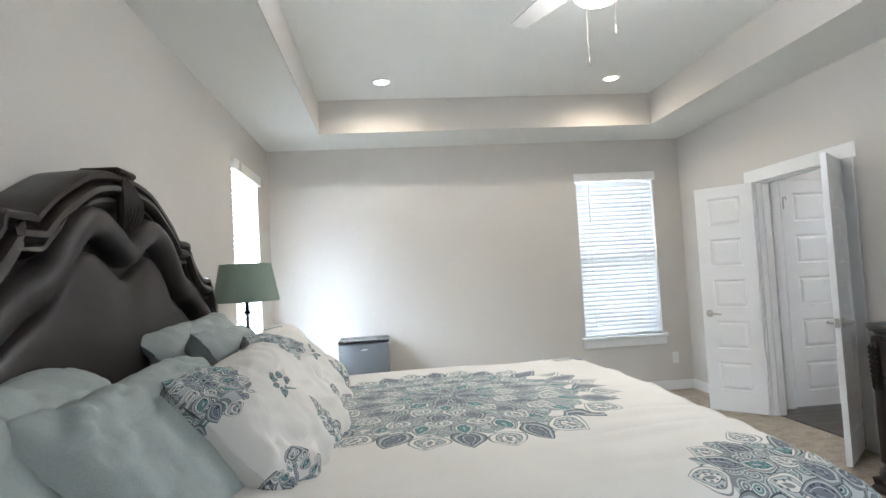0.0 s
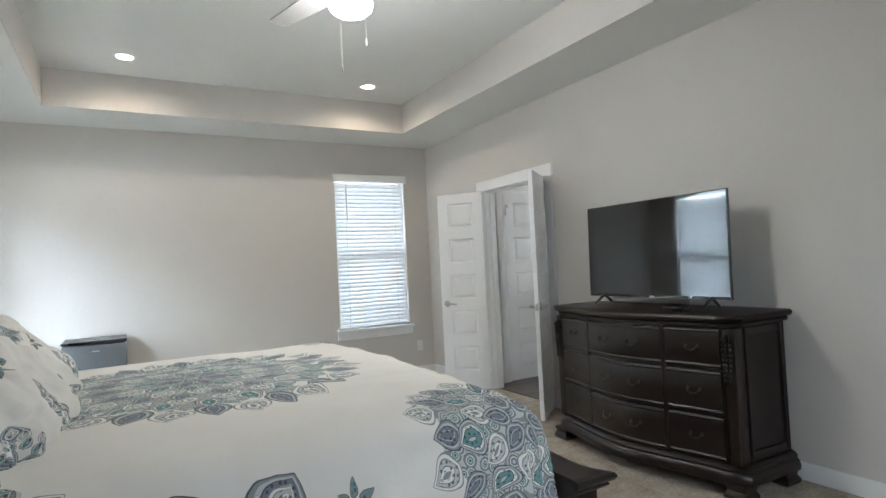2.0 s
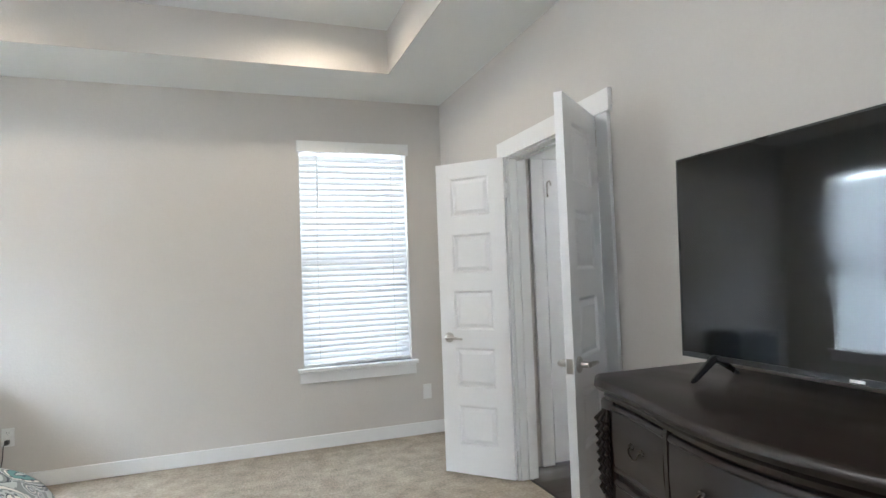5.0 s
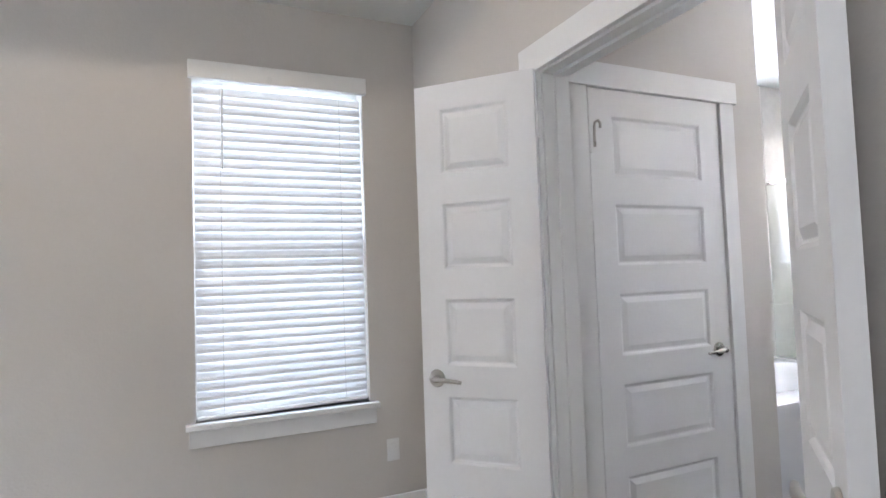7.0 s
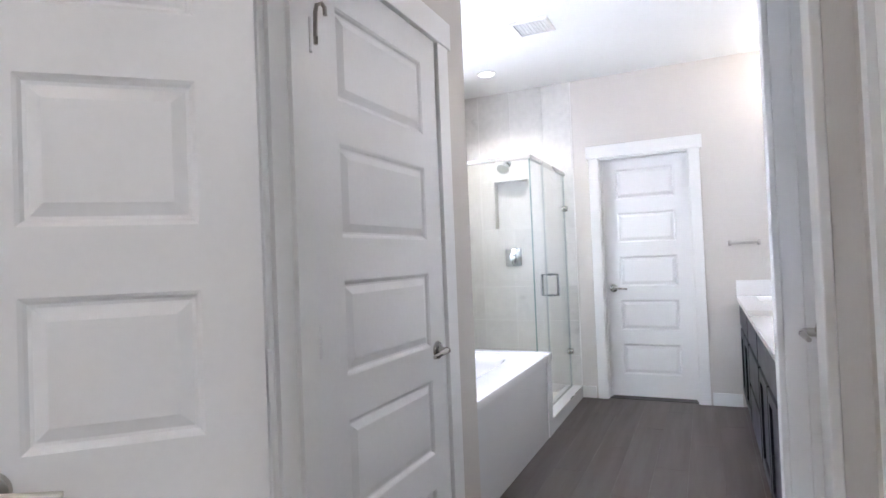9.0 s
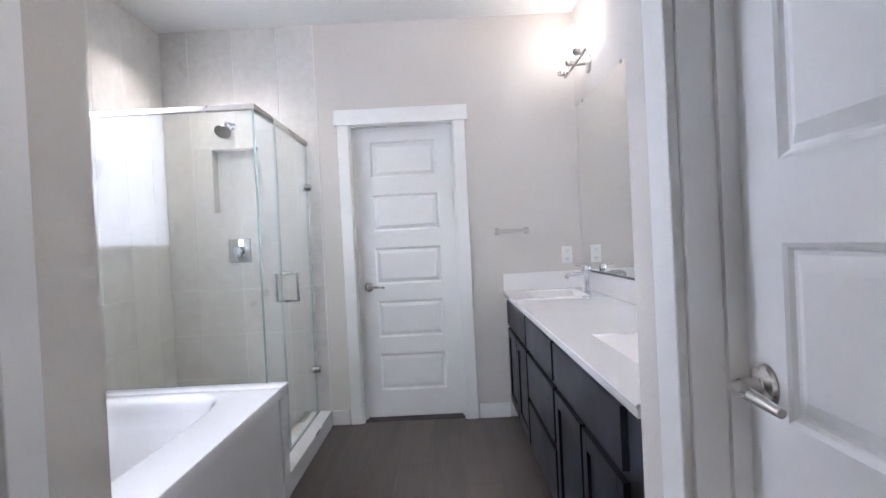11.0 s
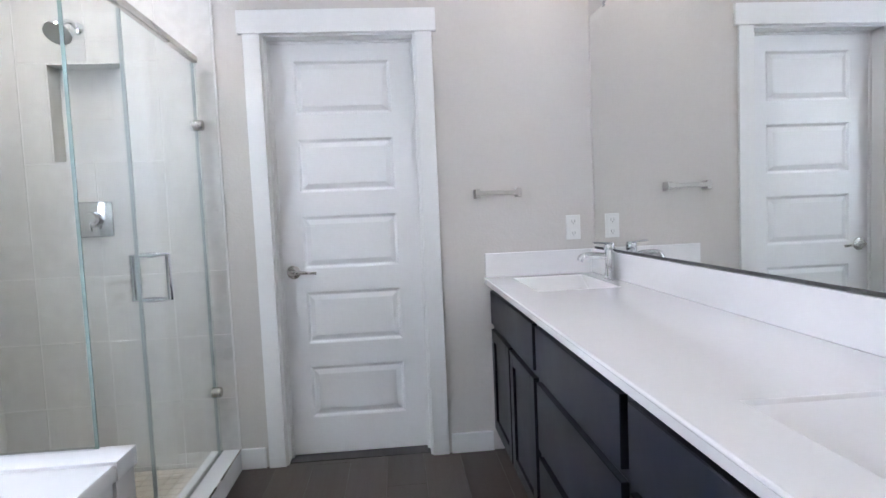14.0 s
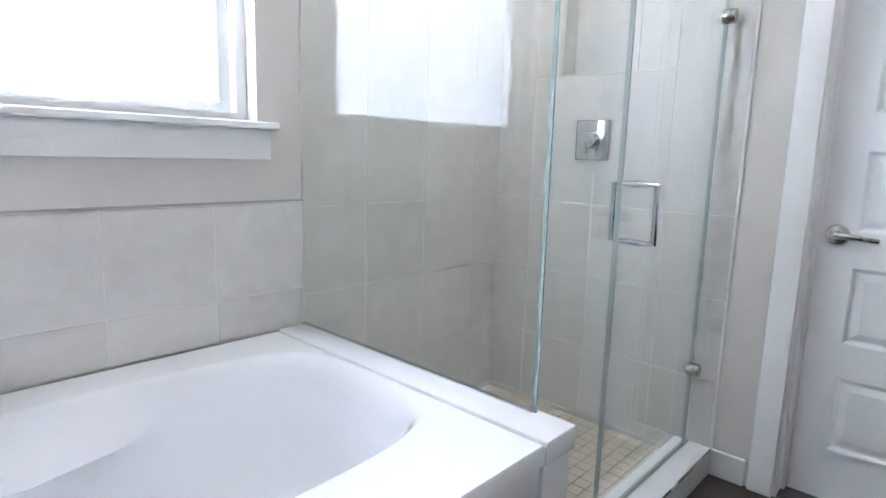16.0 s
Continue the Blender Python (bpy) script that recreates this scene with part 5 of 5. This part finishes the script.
for z in (0.40, 1.63):
    b = moved(lathe([(0, -0.02), (0.022, -0.02), (0.024, -0.016), (0.024, 0.016), (0.022, 0.02), (0, 0.02)], 20), Matrix.Translation((7.458, GY - 0.012, z)) @ pose(0, 0, 0, 90))
    box(7.462, GY - 0.012, z - 0.016, 7.495, GY + 0.012, z + 0.016, 0.003, bm=b)
    part("glass_hinge", b, NICKEL, gd, smooth=True)
b = bmesh.new()
box(6.778, GY - 0.006, 0.105, 6.783, GY + 0.007, GT - 0.01, bm=b)
box(7.4625, GY - 0.007, 0.105, 7.4675, GY + 0.007, GT - 0.01, bm=b)
part("door_seal", b, SEAL, gd, "clear vinyl door seal")
b = bmesh.new()
box(GX - 0.009, GY + 0.006, 0.5625, GX + 0.009, BACK - 0.013, 0.567, bm=b)
box(6.458, GY - 0.009, 0.1005, END - 0.013, GY + 0.009, 0.106, bm=b)
part("sill_channel", b, CHROME, enc)
curb = thing("shower_curb", pose(0, 0, 0), "pale solid shower curb", "curb", kind="structure")
part("curb_body", box(6.45, 4.745, -0.004, END, 4.885, 0.10, 0.004), TUBW, curb)
pan = thing("shower_floor", pose(0, 0, 0), "beige mosaic-tiled shower floor", "floor", kind="structure")
part("pan", box(6.45, 4.886, -0.004, END, BACK, 0.026), GROUT, pan)

SANDT = material("sand_mosaic", (0.55, 0.49, 0.40), 0.45, vary=0.12, scale=8, fine=30)
b = bmesh.new()
for i in range(20):
    for j in range(17):
        x, y = 6.455 + i * 0.0525, 4.892 + j * 0.0525
        if x + 0.049 < END - 0.011 and y + 0.049 < BACK - 0.011:
            box(x, y, 0.026, x + 0.049, y + 0.049, 0.031, bm=b)
tagged(part("mosaic", b, SANDT, pan), kind="stuff")

sv = thing("shower_valve", pose(END - 0.012, 5.315, 1.227, 0, 0, -90), "chrome square shower valve with a round handle", "shower valve")
part("plate", box(-0.075, -0.008, -0.08, 0.075, 0.0, 0.08, 0.007, seg=2), CHROME, sv, smooth=True)
part("handle", moved(lathe([(0, 0), (0.035, 0), (0.034, 0.02), (0.03, 0.05), (0.026, 0.055), (0, 0.055)], 24), Matrix.Translation((0, -0.008, 0)) @ pose(0, 0, 0, 90)), CHROME, sv, smooth=True)
part("lever", tube([(0, -0.05, 0), (0, -0.058, -0.03), (0, -0.055, -0.055)], [0.012, 0.010, 0.007], 10), CHROME, sv, smooth=True)
shd = thing("shower_fixture", pose(END - 0.012, 5.33, 2.08, 0, 0, -90), "chrome shower head on a short arm", "shower head")
part("flange", moved(lathe([(0, 0), (0.03, 0), (0.028, 0.006), (0.012, 0.012), (0, 0.012)], 20), pose(0, 0, 0, 90)), CHROME, shd, smooth=True)
part("arm", tube(smooth_path([(0, 0, 0), (0, -0.05, 0.012), (0, -0.10, 0.0), (0, -0.13, -0.03)], 5), 0.010, 10), CHROME, shd, smooth=True)
part("head", moved(lathe([(0, 0.03), (0.014, 0.03), (0.018, 0.01), (0.05, -0.012), (0.056, -0.02), (0.054, -0.028), (0, -0.028)], 28), Matrix.Translation((0, -0.145, -0.05)) @ pose(0, 0, 0, -38, 0, 0)), CHROME, shd, smooth=True)

# ---- bathroom: ceiling ----
downlight(6.93, 5.30, BATH, 38, (1.0, 0.90, 0.78))
vent = thing("ceiling_vent", pose(6.18, 4.70, BATH), "white louvred exhaust fan grille", "ceiling vent")
part("frame", rings([[(u * w, v * w, z) for u, v in ((-1, -1), (1, -1), (1, 1), (-1, 1))] for w, z in ((0.125, 0.0), (0.125, -0.008), (0.115, -0.016), (0.10, -0.016), (0.10, -0.006))]), PLASTIC, vent)
for i in range(9):
    part("slat", moved(box(-0.098, -0.008, -0.002, 0.098, 0.008, 0.001), Matrix.Translation((0, -0.088 + 0.022 * i, -0.011)) @ pose(0, 0, 0, 25)), PLASTIC, vent)

# ---- outside the bathroom window ----
nb = thing("neighbour_house", pose(0, 0, 0), "pale red brick house wall beyond the frosted window", "house")
part("wall", box(0, 12, -0.5, 16, 12.4, 2.2), BRICK, nb)
part("roof", prism([(11.5, 2.2), (12.4, 2.2), (15, 4.2), (14.5, 4.2)], -0.4, 16.4, axis="x"), SLOT, nb)

# ---- pieces: tiles and planks ----
tile_cache = {}


def tile_piece(parent, w, h, m, mat=TILE, t=0.0056, name="tile"):
    key = (round(w, 3), round(h, 3), name)
    if key not in tile_cache:
        tile_cache[key] = mesh_of(name, panel_tile(w, h, t), mat)
    ob = new(name, tile_cache[key])
    ob.parent, ob.matrix_basis = parent, m
    return ob


def panel_tile(w, h, t):
    """A tile lying in x and z, proud towards -y, with eased edges."""
    e = min(0.0015, w / 4, h / 4)
    return rings([[(0, 0, 0), (w, 0, 0), (w, 0, h), (0, 0, h)], [(0, -t + e, 0), (w, -t + e, 0), (w, -t + e, h), (0, -t + e, h)], [(e, -t, e), (w - e, -t, e), (w - e, -t, h - e), (e, -t, h - e)]])


def tiled(name, m, w, z0, z1, label, size=0.305, joint=0.004, hole=None, start=0.0, base=None):
    """Square tiles in straight rows over a field of width w between two heights; hole: (x0, x1, z0, z1) left free."""
    g = thing(name, m, label, "tiled wall", kind="structure")
    bed_ = bmesh.new()
    if hole:
        box(0, -0.004, z0, hole[0], 0, z1, bm=bed_)
        box(hole[1], -0.004, z0, w, 0, z1, bm=bed_)
        box(hole[0], -0.004, z0, hole[1], 0, hole[2], bm=bed_)
        box(hole[0], -0.004, hole[3], hole[1], 0, z1, bm=bed_)
    else:
        box(0, -0.004, z0, w, 0, z1, bm=bed_)
    part("grout", bed_, GROUT, g)
    base = z1 if base is None else base
    z_lines = sorted({z0, z1, *[base - size * k for k in range(-1, 12) if z0 < base - size * k < z1]})
    x_lines = sorted({0.0, w, *[start + size * k for k in range(12) if 0 < start + size * k < w]})
    for za, zb in zip(z_lines, z_lines[1:]):
        for xa, xb in zip(x_lines, x_lines[1:]):
            rects = [(xa, xb, za, zb)]
            if hole and xa < hole[1] and xb > hole[0] and za < hole[3] and zb > hole[2]:
                h0, h1, h2, h3 = hole
                ca, cb = max(za, h2), min(zb, h3)
                rects = [(xa, xb, za, h2), (xa, xb, h3, zb), (xa, h0, ca, cb), (h1, xb, ca, cb)]
            for a, c, d, e in rects:
                if c - a > 0.012 and e - d > 0.012:
                    tile_piece(g, c - a - joint, e - d - joint, Matrix.Translation((a + joint / 2, 0, d + joint / 2)))
    return g


# end wall of the shower faces -x, its x runs towards -y
tiled("tile_wall_shower_end", pose(END, BACK, 0, 0, 0, -90), BACK - 4.752, 0.026, BATH, "pale stone-look tiles on the shower's end wall", hole=(BACK - NICHE[1], BACK - NICHE[0], NICHE[2], NICHE[3]), base=0.661, start=0.19)
tiled("tile_wall_shower_back", pose(6.44, BACK, 0), END - 6.44 - 0.008, 0.026, BATH, "pale stone-look tiles on the shower's back wall", base=0.661, start=0.275)
tiled("tile_band_tub_back", pose(LC, BACK, 0), 6.44 - LC, 0.556, 0.985, "band of pale stone-look tiles above the tub", start=0.085, base=0.995)
tiled("tile_band_tub_end", pose(LC, TF, 0, 0, 0, 90), BACK - TF - 0.008, 0.556, 0.985, "band of pale stone-look tiles at the tub's end", start=0.15, base=0.995)
structure("tile_trim", box(LC + 0.008, BACK - 0.0085, 0.9855, 6.438, BACK, 0.992), SHADED_EDGE, "thin tile edge with its shadow line put into the grey", "trim")
structure("tile_trim_shower", box(END - 0.0075, 4.744, 0.0, END, 4.7515, BATH), GROUT, "thin grey edge strip beside the shower tiles", "trim")
# niche lining
nz0, nz1, ny0, ny1 = NICHE[2], NICHE[3], NICHE[0], NICHE[1]
b = bmesh.new()
box(END + 0.085, ny0, nz0, END + 0.11, ny1, nz1, bm=b)
box(END - 0.008, ny0, nz0, END + 0.085, ny0 + 0.008, nz1, bm=b)
box(END - 0.008, ny1 - 0.008, nz0, END + 0.085, ny1, nz1, bm=b)
box(END - 0.008, ny0 + 0.008, nz0, END + 0.085, ny1 - 0.008, nz0 + 0.008, bm=b)
box(END - 0.008, ny0 + 0.008, nz1 - 0.008, END + 0.085, ny1 - 0.008, nz1, bm=b)
structure("shower_niche", b, TILE, "recessed tiled niche in the shower wall", "niche")
structure("curb_trim", box(6.449, 4.741, 0.098, END, 4.746, 0.104), NICKEL, "thin metal edge on the shower curb", "trim")

# planks run along x
plank_cache = {}
PW, PLEN = 0.178, 1.22
row, y = 0, MIR + 0.002
while y < PL + 0.16:
    w_ = min(PW, PL + 0.16 - y) - 0.0008
    x = 3.47 - (row * 0.47) % PLEN
    while x < END + 0.02:
        a, c = max(x, 3.465), min(x + PLEN - 0.0015, END + 0.02)
        if c - a > 0.02:
            key = (round(c - a, 3), round(w_, 3))
            if key not in plank_cache:
                e = 0.0003
                plank_cache[key] = mesh_of("plank", rings([[(0, 0, -0.006), (c - a, 0, -0.006), (c - a, w_, -0.006), (0, w_, -0.006)], [(0, 0, -e), (c - a, 0, -e), (c - a, w_, -e), (0, w_, -e)], [(e, e, 0), (c - a - e, e, 0), (c - a - e, w_ - e, 0), (e, w_ - e, 0)]]), PLANK)
            ob = new("plank", plank_cache[key])
            ob.parent, ob.matrix_basis = floor_bath, Matrix.Translation((a, y, -0.001))
        x += PLEN
    y += PW
    row += 1
structure("floor_transition", box(3.452, DOOR_Y[0] + 0.016, -0.002, 3.468, DOOR_Y[1] - 0.016, 0.004, 0.001), SLOT, "dark strip where carpet meets planks", "trim")
